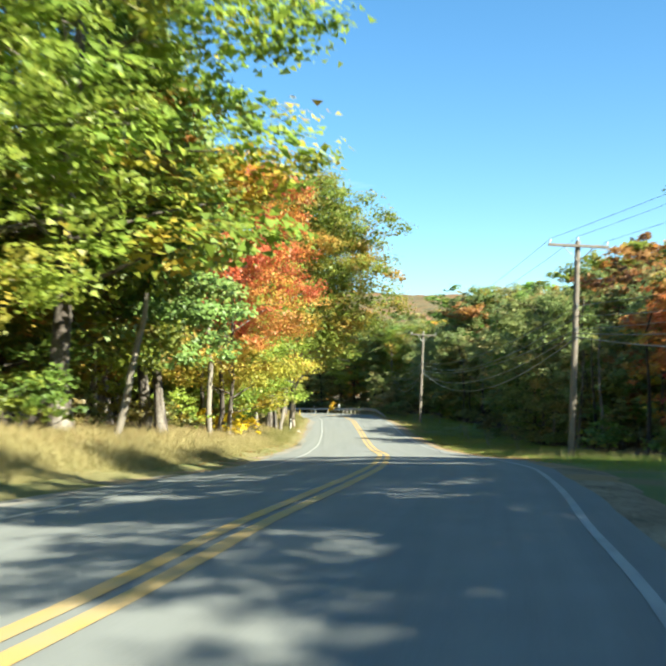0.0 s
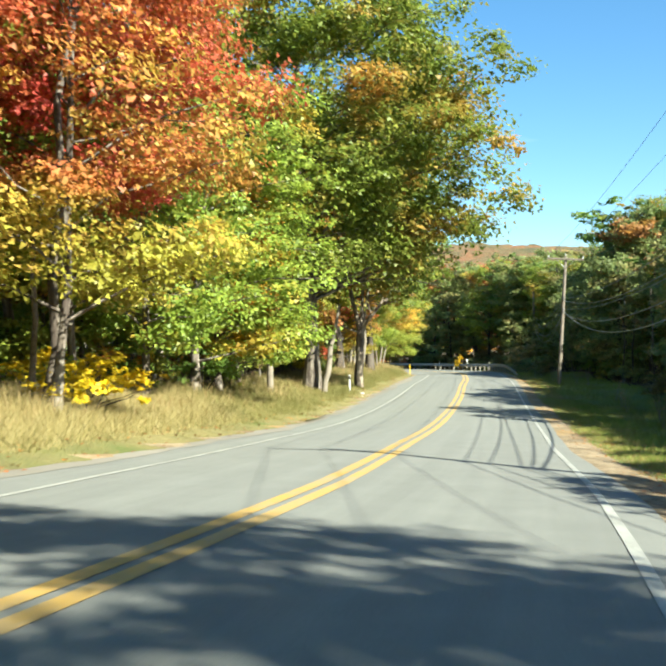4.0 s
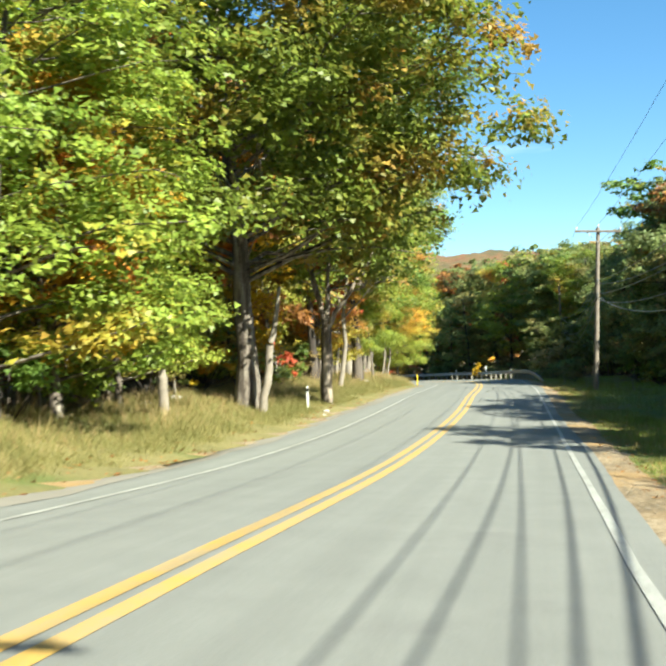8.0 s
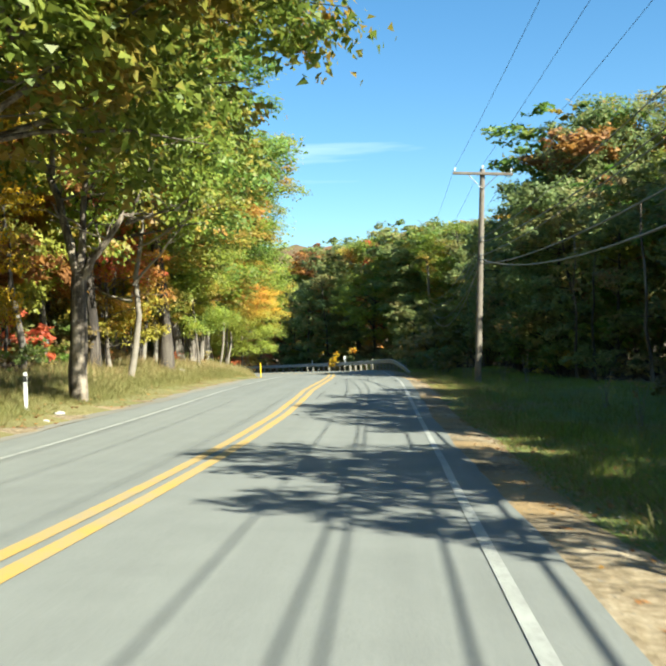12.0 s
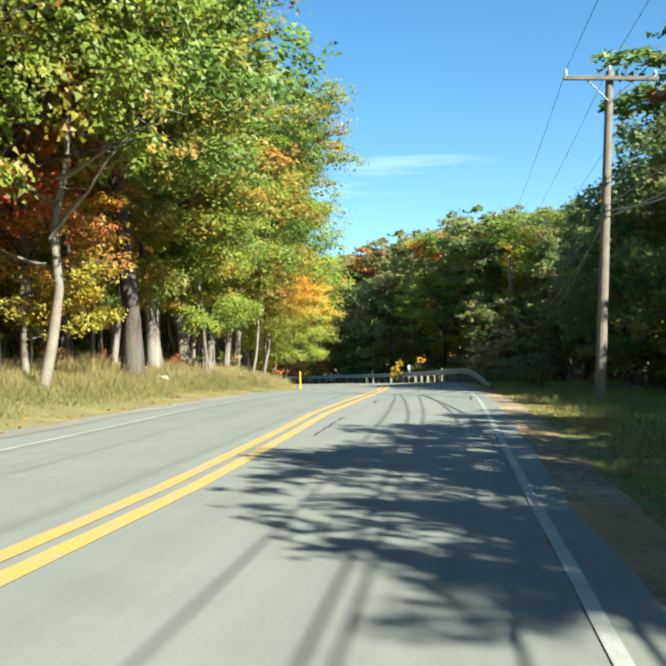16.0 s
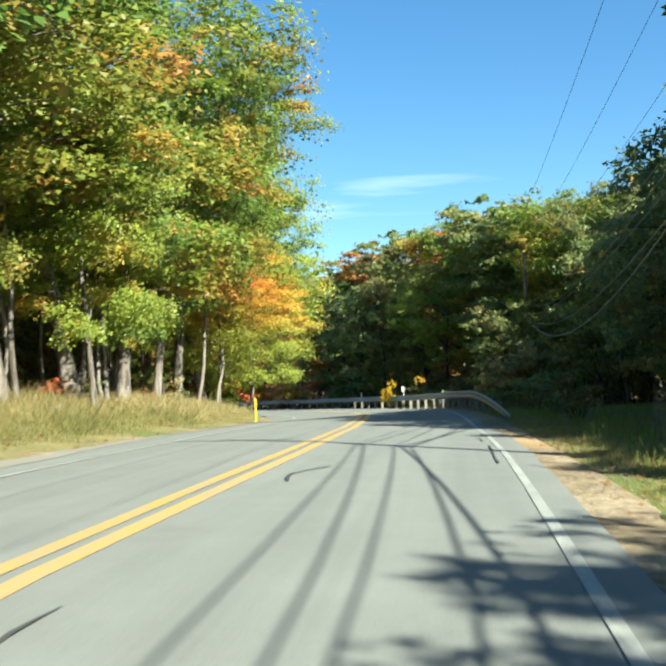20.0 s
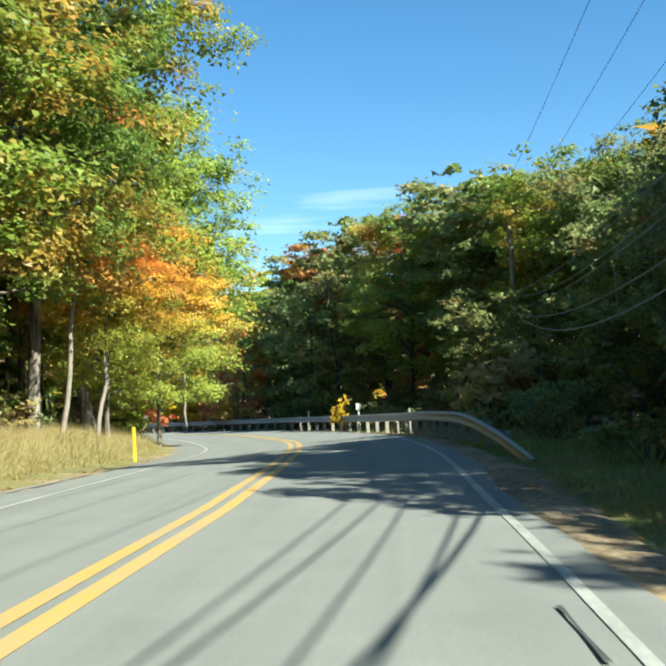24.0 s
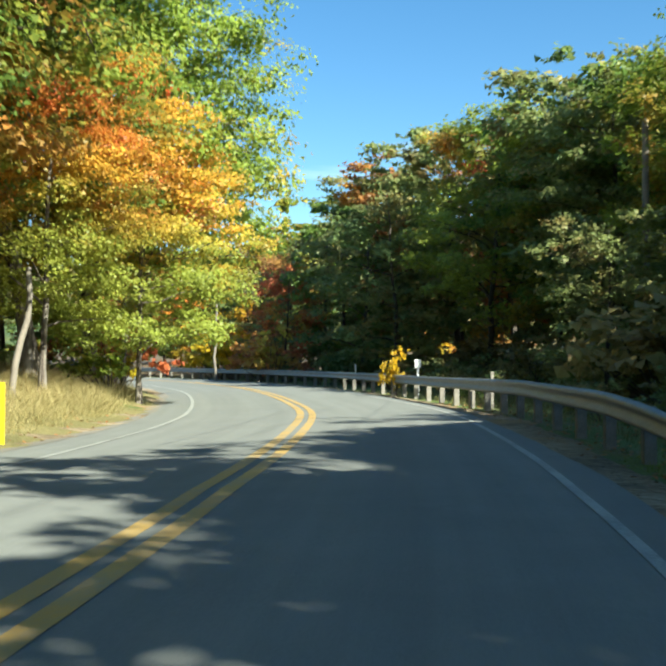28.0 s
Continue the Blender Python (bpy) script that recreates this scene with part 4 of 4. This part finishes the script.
delineator("marker_post", -25.4, 76.9, ground_at(-25.4, 76.9), 0.85, 0.09, 0.03, WHITE, "short white plastic marker post in the grass", BLACK, turn=15)
delineator("marker_post", -39.8, 124.7, ground_at(-39.8, 124.7), 1.05, 0.085, 0.03, YELLOW, "yellow plastic marker post at the grass edge", None, turn=20)
for y, x, h in ((146.5, -40.6, 1.15), (157.5, -47.8, 1.2), (138.5, -35.6, 1.0)):
    delineator("marker_post", x, y, ground_at(x, y), h, 0.08, 0.03, WHITE if h > 1.1 else POSTWOOD, "slim marker post behind the guardrail", None, WHITE if y == 146.5 else None, turn=30)


# ---- dead and leaning trees, stumps ----
def snag(name, x, y, stems, label, bark, category, twigs=True, seed=1):
    rng = np.random.default_rng(seed)
    e = new(name)
    e.location = (x, y, ground_at(x, y))
    tagged(e, label, category)
    pieces, twig = [], []
    for a, b, r0, r1 in stems:
        p = bent(rng, a, b, 7, 0.10 if r0 < 0.2 else 0.03)
        pieces.append(tube(p, np.linspace(r0, r1, 7), 9))
        if twigs:
            for k in (3, 4, 5, 6) if a[2] > 0.5 else ():
                for _ in range(2):
                    d = rng.normal(size=3) * [1, 1, 0.5] + [0, 0, 0.5]
                    twig.append(tube(bent(rng, p[k], p[k] + d * rng.uniform(0.4, 1.1), 5, 0.2), np.linspace(max(0.012, r1 * 0.5), 0.005, 5), 5))
    v, f = joined(pieces)
    under(new("trunk", mesh_of("trunk", v, f, bark, True)), e)
    if twig:
        v, f = joined(twig)
        under(new("bare_crown", mesh_of("bare_crown", v, f, bark, True)), e)
    return e


snag("dead_tree", -26.6, 80.9, [((0, 0, -0.4), (0.12, 0, 3.3), 0.27, 0.21), ((0.1, 0, 3.1), (-0.75, 0.2, 6.2), 0.14, 0.08), ((-0.75, 0.2, 6.1), (-1.0, 0.3, 9.4), 0.08, 0.03), ((0.12, 0, 3.1), (0.1, 0.3, 6.0), 0.12, 0.07),
     ((0.1, 0.3, 5.9), (0.8, 0.5, 8.6), 0.07, 0.02), ((0.14, 0, 3.0), (1.5, 0.3, 4.7), 0.12, 0.07), ((1.5, 0.3, 4.6), (2.3, 0.4, 6.6), 0.07, 0.02), ((1.4, 0.3, 4.6), (3.0, 0.2, 4.9), 0.05, 0.015)],
     "pale forked half-dead tree with peeling bark and bare branches", PEELED, "dead tree", True, 3)
snag("leaning_trunk", -24.9, 72.5, [((0, 0, -0.4), (0.45, 0.1, 2.35), 0.15, 0.13), ((0.45, 0.1, 2.3), (0.95, 0.2, 4.2), 0.11, 0.05)], "leaning pale trunk with peeled bark", PALE, "trunk", False, 5)
snag("tree_stump", -24.5, 66.5, [((0, 0, -0.4), (0.04, 0, 1.35), 0.16, 0.135)], "pale broken tree stump in tall grass", PALE, "stump", False, 7)
snag("bare_tree", -30.9, 91.0, [((0, 0, -0.3), (0.7, 0.2, 7.6), 0.15, 0.04), ((0.3, 0, 3.4), (2.8, -0.3, 5.6), 0.06, 0.012), ((0.4, 0, 4.2), (-2.2, -0.4, 5.6), 0.06, 0.012),
     ((0.5, 0, 4.8), (3.4, 0.1, 6.0), 0.05, 0.012), ((0.2, 0, 2.8), (-1.8, -0.2, 3.6), 0.05, 0.012)], "thin bare grey tree with long branches", PALE, "dead tree", True, 9)
snag("bare_tree", -17.9, 42.4, [((0, 0, -0.4), (0.3, 0.1, 10.5), 0.14, 0.05)], "straight pale trunk standing at the wood's edge", PALE, "trunk", False, 11)
snag("bare_tree", -18.9, 45.6, [((0, 0, -0.4), (0.7, 0.1, 10.5), 0.13, 0.05), ((-0.35, 0.2, -0.3), (-0.2, 0.3, 4.6), 0.08, 0.05)], "grey twin trunk at the wood's edge", BARK, "trunk", False, 12)
snag("bare_tree", -44.3, 127.4, [((0, 0, -0.4), (0.35, 0, 4.6), 0.10, 0.07)], "thin pale leaning trunk on the bank", PALE, "trunk", False, 13)
snag("bare_tree", -45.2, 131.0, [((0, 0, -0.4), (0.45, 0, 3.0), 0.09, 0.07)], "thin pale leaning trunk on the bank", PALE, "trunk", False, 14)
snag("bare_tree", -64.0, 171.4, [((0, 0, -0.4), (-0.4, 0, 5.6), 0.11, 0.06)], "slim leaning trunk beyond the guardrail", PALE, "trunk", False, 15)
snag("bare_tree", -14.6, 26.9, [((0, 0, -0.4), (1.1, 0.1, 4.6), 0.13, 0.07)], "pale leaning trunk at the wood's edge", PALE, "trunk", False, 16)
# ---- shrubs ----
def make_shrub(seed, high, wide, n, size):
    rng = np.random.default_rng(seed)
    e = new("shrub")
    cs, rs, pieces = [], [], []
    for i in range(13):
        a = rng.uniform(0, 6.28)
        r = wide * rng.random() ** 0.6
        c = np.array([math.cos(a) * r, math.sin(a) * r, high * rng.uniform(0.3, 0.9) * (1 - 0.45 * (r / wide) ** 2)])
        pieces.append(tube(bent(rng, (c[0] * 0.2, c[1] * 0.2, -0.1), c, 4, 0.15), np.linspace(0.022, 0.006, 4), 3))
        cs.append(c)
        rs.append(rng.uniform(0.28, 0.5) * high * 0.6)
    v, f = joined(pieces)
    under(new("stem", mesh_of("stem", v, f, DARK, True)), e)
    v, f = leaves(rng, np.array(cs), np.array(rs), n, size, 0.8, (0.3, -0.1, 0.4))
    c = under(new("foliage", mesh_of("foliage", v, f, LEAF["lime"])), e)
    c.material_slots[0].link = "OBJECT"
    c.material_slots[0].material = LEAF["lime"]
    return e


SHRUBS = [make_shrub(81, 1.6, 1.2, 720, 0.14), make_shrub(82, 1.6, 1.4, 760, 0.14), make_shrub(83, 1.6, 1.0, 700, 0.13)]
TONE = {"lime": "yellow-green shrub", "yellow": "bright yellow shrub", "amber": "orange autumn shrub", "red": "dark red autumn shrub", "deep": "dark green shrub", "green": "green leafy shrub", "brush": "dry brown brush"}


def bush(x, y, high, leaf, wide=1.0, where="at the wood's edge"):
    src = SHRUBS[rnd.randrange(3)]
    s = high / 1.6
    t = copy_thing(src, Matrix.Translation((x, y, ground_at(x, y))) @ Matrix.Rotation(rnd.uniform(-1.2, 1.2), 4, "Z"))
    t.scale = (s * wide, s * wide, s)
    for c in t.children:
        if c.name.startswith("foliage"):
            c.material_slots[0].material = LEAF[leaf]
    return tagged(t, TONE[leaf] + " " + where, "shrub", "roadside shrubs")


bush(-41.8, 147.7, 1.9, "yellow", 0.5, "behind the guardrail")
bush(-69.0, 182.5, 4.4, "yellow", 1.1, "beyond the bend")
bush(-71.5, 184.0, 4.0, "amber", 1.1, "beyond the bend")
bush(-66.5, 183.0, 3.6, "red", 1.0, "beyond the bend")
bush(-59.2, 170.5, 3.8, "red", 1.0, "beyond the bend")
bush(-55.0, 147.0, 3.0, "red", 1.1, "on the inside of the bend")
bush(-50.6, 142.0, 2.3, "lime", 1.1, "on the inside of the bend")
bush(-53.2, 146.0, 2.2, "yellow", 1.1, "on the inside of the bend")
bush(-62.0, 180.0, 3.0, "brush", 1.1, "beyond the bend")
bush(-18.2, 46.2, 1.3, "yellow", 1.3)
bush(-19.3, 47.2, 1.5, "yellow", 1.4)
bush(-20.5, 48.3, 1.3, "lime", 1.4)
for i in range(64):
    y = 10 + i * 2.2 + rnd.uniform(-0.8, 0.8)
    x, yy, _ = spot(y, -rnd.uniform(8.6, 11.5))
    bush(x, yy, rnd.uniform(0.9, 2.2) if y < 98 or y > 128 else rnd.uniform(0.5, 1.1), rnd.choice(["lime", "green", "lime", "amber", "green"] if 40 < y < 75 else ["brush", "brush", "deep", "red"] if 98 < y < 128 else ["green", "green", "brush", "brush", "amber", "deep", "red"] if i % 2 else ["lime", "green", "brush", "deep"]), 1.1)
for i in range(26):
    y = 78 + i * 2.1 + rnd.uniform(-0.8, 0.8)
    x, yy, _ = spot(y, -rnd.uniform(9.4, 11.2) - (3 if y > 98 else 0))
    bush(x, yy, rnd.uniform(1.6, 3.2), ("deep", "brush", "deep", "brush", "green", "red")[i % 6], 0.95)
for i in range(56):
    y = 24 + i * 2.4 + rnd.uniform(-0.8, 0.8)
    x, yy, _ = spot(y, rnd.uniform(10.8, 13.5))
    bush(x, yy, rnd.uniform(0.8, 1.9), rnd.choice(["deep", "deep", "green", "brush"]), 1.15, "in the shade of the verge wood")
for i in range(56):
    x, yy, _ = spot(22 + i * 2.5 + rnd.uniform(-1, 1), rnd.uniform(14.5, 18.5))
    bush(x, yy, rnd.uniform(2.4, 4.2), rnd.choice(["deep", "deep", "green", "brush"]), 1.0, "in the undergrowth of the verge wood")
for i in range(26):
    y = 116 + i * 2.2
    x, yy, _ = spot(y, rnd.uniform(6.2, 8.0))
    bush(x, yy, rnd.uniform(0.7, 1.6), rnd.choice(["brush", "deep", "deep", "brush"]), 1.1, "behind the guardrail")
for i in range(34):
    x, yy, _ = spot(128 + i * 1.25 + rnd.uniform(-0.5, 0.5), rnd.uniform(9.0, 14.5))
    bush(x, yy, rnd.uniform(1.6, 4.0), rnd.choice(["deep", "brush", "deep", "brush", "brush"]), 1.1, "in the shade outside the bend")
# saplings and slim trunks of the wood's edge
for i in range(34):
    x, yy, _ = spot(60 + i * 2.35 + rnd.uniform(-1, 1), -rnd.uniform(9.2, 12.5))
    lean, h = rnd.uniform(-0.5, 0.7), rnd.uniform(4, 7)
    snag("slim_trunk", x, yy, [((0, 0, -0.3), (lean, rnd.uniform(-0.4, 0.4), h), rnd.uniform(0.05, 0.13), 0.035)], "slim bare trunk among the shrubs of the wood's edge",
         (BARK, PALE, DARK)[i % 3], "trunk", False, 40 + i)
for i in range(26):
    x, yy, _ = spot(88 + i * 1.55 + rnd.uniform(-0.7, 0.7), -rnd.uniform(8.6, 10.6))
    snag("slim_trunk", x, yy, [((0, 0, -0.3), (rnd.uniform(-0.3, 0.4), rnd.uniform(-0.3, 0.3), rnd.uniform(4, 7)), rnd.uniform(0.06, 0.17), 0.04)], "grey bare trunk at the dark edge of the wood",
         (BARK, DARK, BARK, PALE)[i % 4], "trunk", i % 3 == 0, 140 + i)
for i in range(40):
    x, yy, _ = spot(22 + i * 2.9 + rnd.uniform(-1.2, 1.2), rnd.uniform(11.4, 14.6))
    snag("slim_trunk", x, yy, [((0, 0, -0.3), (rnd.uniform(-0.5, 0.5), rnd.uniform(-0.5, 0.5), rnd.uniform(4.6, 6.4)), rnd.uniform(0.06, 0.13), 0.025)], "slim bare trunk at the shaded edge of the verge wood",
         (BARK, DARK, PALE, DARK)[i % 4], "trunk", i % 4 == 2, 240 + i)
for src in SHRUBS:
    for o in (*src.children_recursive, src):
        bpy.data.objects.remove(o)


# ---- grasses, litter and stones ----
def grass(name, label, n, y0, y1, o0, o1, high, lean, material, seed, bias=1.0):
    rng = np.random.default_rng(seed)
    i0, i1 = [int(np.abs(CL[:, 1] - q).argmin()) for q in (y0, y1)]
    k = rng.uniform(i0, i1 - 1, n)
    o = o0 + (o1 - o0) * rng.random(n) ** bias
    tuft = np.sin(k * 1.7) * np.cos(o * 2.1 + k * 0.4) + np.sin(k * 0.61 + o)
    b = np.stack([np.interp(k, np.arange(len(CL)), CL[:, c]) + np.interp(k, np.arange(len(CL)), NRM[:, c]) * o for c in (0, 1)], 1)
    z = land(b[:, 0], b[:, 1])
    h = high * rng.uniform(0.45, 1.2, n) * (1 + 0.35 * np.clip(tuft, -1.2, 1.2)) * np.clip(np.abs(o - o0 if abs(o0) < abs(o1) else o - o1) / 1.2 + 0.35, 0.35, 1)
    a = rng.uniform(0, 6.283, n)
    w = 0.3 * rng.uniform(0.012, 0.026, n) * (1 + high)
    side = np.stack([np.cos(a) * w, np.sin(a) * w, np.zeros(n)], 1)
    base = np.column_stack([b, z - 0.02])
    tip = base + np.stack([rng.normal(size=n) * lean * h, rng.normal(size=n) * lean * h, h], 1)
    v = np.stack([base - side, base + side, tip], 1).reshape(-1, 3)
    f = np.arange(3 * n).reshape(-1, 3)
    tagged(new(name, mesh_of(name, v, f, material)), label, "grass", kind="stuff")


def blade_mat(name, a, b, c):
    m, n, l, p = mat(name)
    g = n.new("ShaderNodeNewGeometry")
    r = ramp(n, [(0.1, a), (0.55, b), (1.0, c)])
    l.new(mixed(n, l, 0.55, g.outputs["Random Per Island"], noise_node(n, l, 0.5, 3, 0.6, g.outputs["Position"])), r.inputs["Fac"])
    l.new(r.outputs["Color"], p.inputs["Base Color"])
    p.inputs["Roughness"].default_value = 0.7
    thin = n.new("ShaderNodeBsdfTranslucent")
    l.new(r.outputs["Color"], thin.inputs["Color"])
    mx = n.new("ShaderNodeMixShader")
    mx.inputs["Fac"].default_value = 0.3
    l.new(p.outputs["BSDF"], mx.inputs[1])
    l.new(thin.outputs["BSDF"], mx.inputs[2])
    l.new(mx.outputs["Shader"], n["Material Output"].inputs["Surface"])
    return m


DRY = blade_mat("dry_grass", (0.19, 0.16, 0.06), (0.38, 0.32, 0.135), (0.50, 0.43, 0.22))
MIXED = blade_mat("mixed_grass", (0.085, 0.111, 0.0255), (0.23, 0.212, 0.068), (0.399, 0.332, 0.145))
FRESH = blade_mat("green_grass", (0.125, 0.205, 0.03), (0.25, 0.325, 0.05), (0.40, 0.38, 0.11))
grass("tall_dry_grass", "tall straw-coloured dry grass on the bank", 90000, 14, 58, -5.2, -9.8, 0.33, 0.75, DRY, 1)
grass("tall_mixed_grass", "tan and green grass on the bank", 90000, 56, 118, -5.1, -9.6, 0.28, 0.7, MIXED, 8)
grass("tall_dry_grass", "tall straw-coloured grass at the bend", 56000, 116, 152, -5.0, -9.8, 0.42, 0.7, DRY, 9)
grass("roadside_grass", "short mixed green and tan grass by the road", 60000, 18, 150, -4.7, -7.0, 0.18, 0.6, MIXED, 2)
grass("verge_grass", "green grass on the shaded verge", 90000, 20, 125, 4.4, 11.5, 0.15, 0.6, FRESH, 3, 1.25)
grass("verge_grass", "green grass creeping over the dirt edge", 26000, 40, 84, 4.3, 6.8, 0.14, 0.6, FRESH, 13)
grass("verge_dry_grass", "dry tufts on the verge", 12000, 30, 150, 4.6, 9.0, 0.34, 0.35, MIXED, 4)
HAY = blade_mat("tan_grass", (0.258, 0.167, 0.0684), (0.395, 0.281, 0.129), (0.502, 0.403, 0.228))
grass("edge_straw", "soft tan grass along the asphalt edge", 50000, 30, 118, 4.15, 5.7, 0.11, 0.7, HAY, 14, 1.2)
grass("seed_heads", "pinkish tan seed heads over the grassy bank", 16000, 20, 150, -5.8, -9.6, 0.5, 0.4, HAY, 15)


def fallen(name, label, n, y0, y1, o0, o1, size, material, seed, bias, category="leaves"):
    rng = np.random.default_rng(seed)
    i0, i1 = [int(np.abs(CL[:, 1] - q).argmin()) for q in (y0, y1)]
    k = rng.uniform(i0, i1 - 1, n)
    o = o0 + (o1 - o0) * rng.random(n) ** bias
    b = np.stack([np.interp(k, np.arange(len(CL)), CL[:, c]) + np.interp(k, np.arange(len(CL)), NRM[:, c]) * o for c in (0, 1)], 1)
    z = np.maximum(land(b[:, 0], b[:, 1]), np.where((o > -4.3) & (o < 3.7), np.interp(k, np.arange(len(CL)), CLZ) + 0.06 - 0.012 * np.abs(o), -9))
    c = np.column_stack([b, z + 0.03])
    v, f = leaves(rng, c, np.full(n, 0.03), n, size, 0.3, (0, 0, 2.0))
    tagged(new(name, mesh_of(name, v, f, material)), label, category, kind="stuff")


fallen("fallen_leaves", "fallen brown leaves along the road edge", 9000, 24, 140, 3.95, 6.4, 0.06, LEAF["rust"], 6, 1.0)
fallen("fallen_leaves", "fallen brown leaves on the gravel edge", 2600, 24, 140, -4.4, -5.6, 0.08, LEAF["rust"], 7, 1.0)


fallen("scattered_gravel", "loose grey gravel along the asphalt edge", 9000, 24, 140, 3.72, 4.7, 0.026, GRAVEL, 16, 1.0, "gravel")


def stone(x, y, s, seed):
    bm = bmesh.new()
    bmesh.ops.create_icosphere(bm, subdivisions=2, radius=s)
    r = random.Random(seed)
    for v in bm.verts:
        v.co *= 0.8 + 0.4 * noise.noise(v.co * (2.2 / s) + Vector((seed, 0, 0)))
        v.co.z *= 0.6
    me = bpy.data.meshes.new("stone")
    bm.to_mesh(me)
    bm.free()
    me.materials.append(ROCK)
    o = new("stone", me)
    o.location = (x, y, ground_at(x, y) + s * 0.12)
    tagged(o, "pale weathered stone in the grass", "stone", "roadside stones")


for k, (x, y, s) in enumerate(((-25.0, 77.6, 0.16), (-24.4, 76.2, 0.12), (-27.0, 70.6, 0.3), (-26.2, 68.0, 0.26), (-33.9, 101.0, 0.24), (-40.2, 113.0, 0.3), (-36.0, 106.4, 0.28))):
    stone(x, y, s, k)


def weed(x, y, high, seed):
    rng = np.random.default_rng(seed)
    e = new("dry_weed")
    e.location = (x, y, ground_at(x, y))
    tagged(e, "tall dried weed with pale seed tufts on the verge", "weed", "dry weeds")
    stalks, tips = [], []
    for i in range(6):
        tip = np.array([rng.normal() * 0.16, rng.normal() * 0.16, high * rng.uniform(0.7, 1.05)])
        p = bent(rng, (rng.normal() * 0.04, rng.normal() * 0.04, -0.05), tip, 5, 0.1)
        stalks.append(tube(p, np.linspace(0.009, 0.004, 5), 4))
        tips += [p[-1], p[-2]]
    v, f = joined(stalks)
    under(new("stalk", mesh_of("stalk", v, f, POSTWOOD, True)), e)
    v, f = leaves(rng, np.array(tips), np.full(len(tips), 0.07), 90, 0.05)
    tagged(under(new("seed_tuft", mesh_of("seed_tuft", v, f, HAY)), e), kind="stuff")


for k, (y, o, h) in enumerate(((104.5, 6.6, 1.2), (107.2, 7.2, 1.0), (101.5, 8.0, 1.1), (110.0, 6.2, 1.0), (97.0, 8.4, 1.2), (84.0, 8.6, 1.1), (79.5, 8.2, 1.2), (74.0, 7.8, 1.0), (69.0, 8.4, 1.2), (63.0, 7.6, 1.0), (113.2, 6.0, 0.9), (56.0, 8.2, 1.1))):
    x, yy, _ = spot(y, o)
    weed(x, yy, h, 60 + k)


# tar-sealed cracks on the asphalt
def crack(points, w):
    p = smooth_line(points, 0.3)
    t = np.gradient(p, axis=0)
    t /= np.linalg.norm(t, axis=1)[:, None]
    n = np.stack([t[:, 1], -t[:, 0]], 1)
    rng = np.random.default_rng(int(abs(points[0][0]) * 100))
    ww = (w * rng.uniform(0.5, 1.1, len(p)))[:, None]
    rows = []
    for s in (-1, 1):
        q = p + n * ww * s
        o, z = beside(q[:, 0], q[:, 1])
        rows.append(np.column_stack([q, z + 0.06 - 0.012 * np.abs(o)]))
    v = np.stack(rows, 1).reshape(-1, 3)
    o = new("tar_seal", mesh_of("tar_seal", v, grid_faces(len(p), 2), TAR))
    tagged(o, "dark tar-sealed crack in the asphalt", "road", kind="structure")


crack([(-21.6, 85.6), (-22.2, 87.7), (-22.72, 89.6)], 0.018)
crack([(-24.3, 95.5), (-24.57, 96.1), (-24.66, 96.6), (-24.63, 97.5)], 0.026)
crack([(-23.82, 102.46), (-23.35, 100.84), (-23.0, 99.6), (-22.72, 98.68)], 0.018)
crack([(-24.67, 104.95), (-24.26, 103.72)], 0.02)
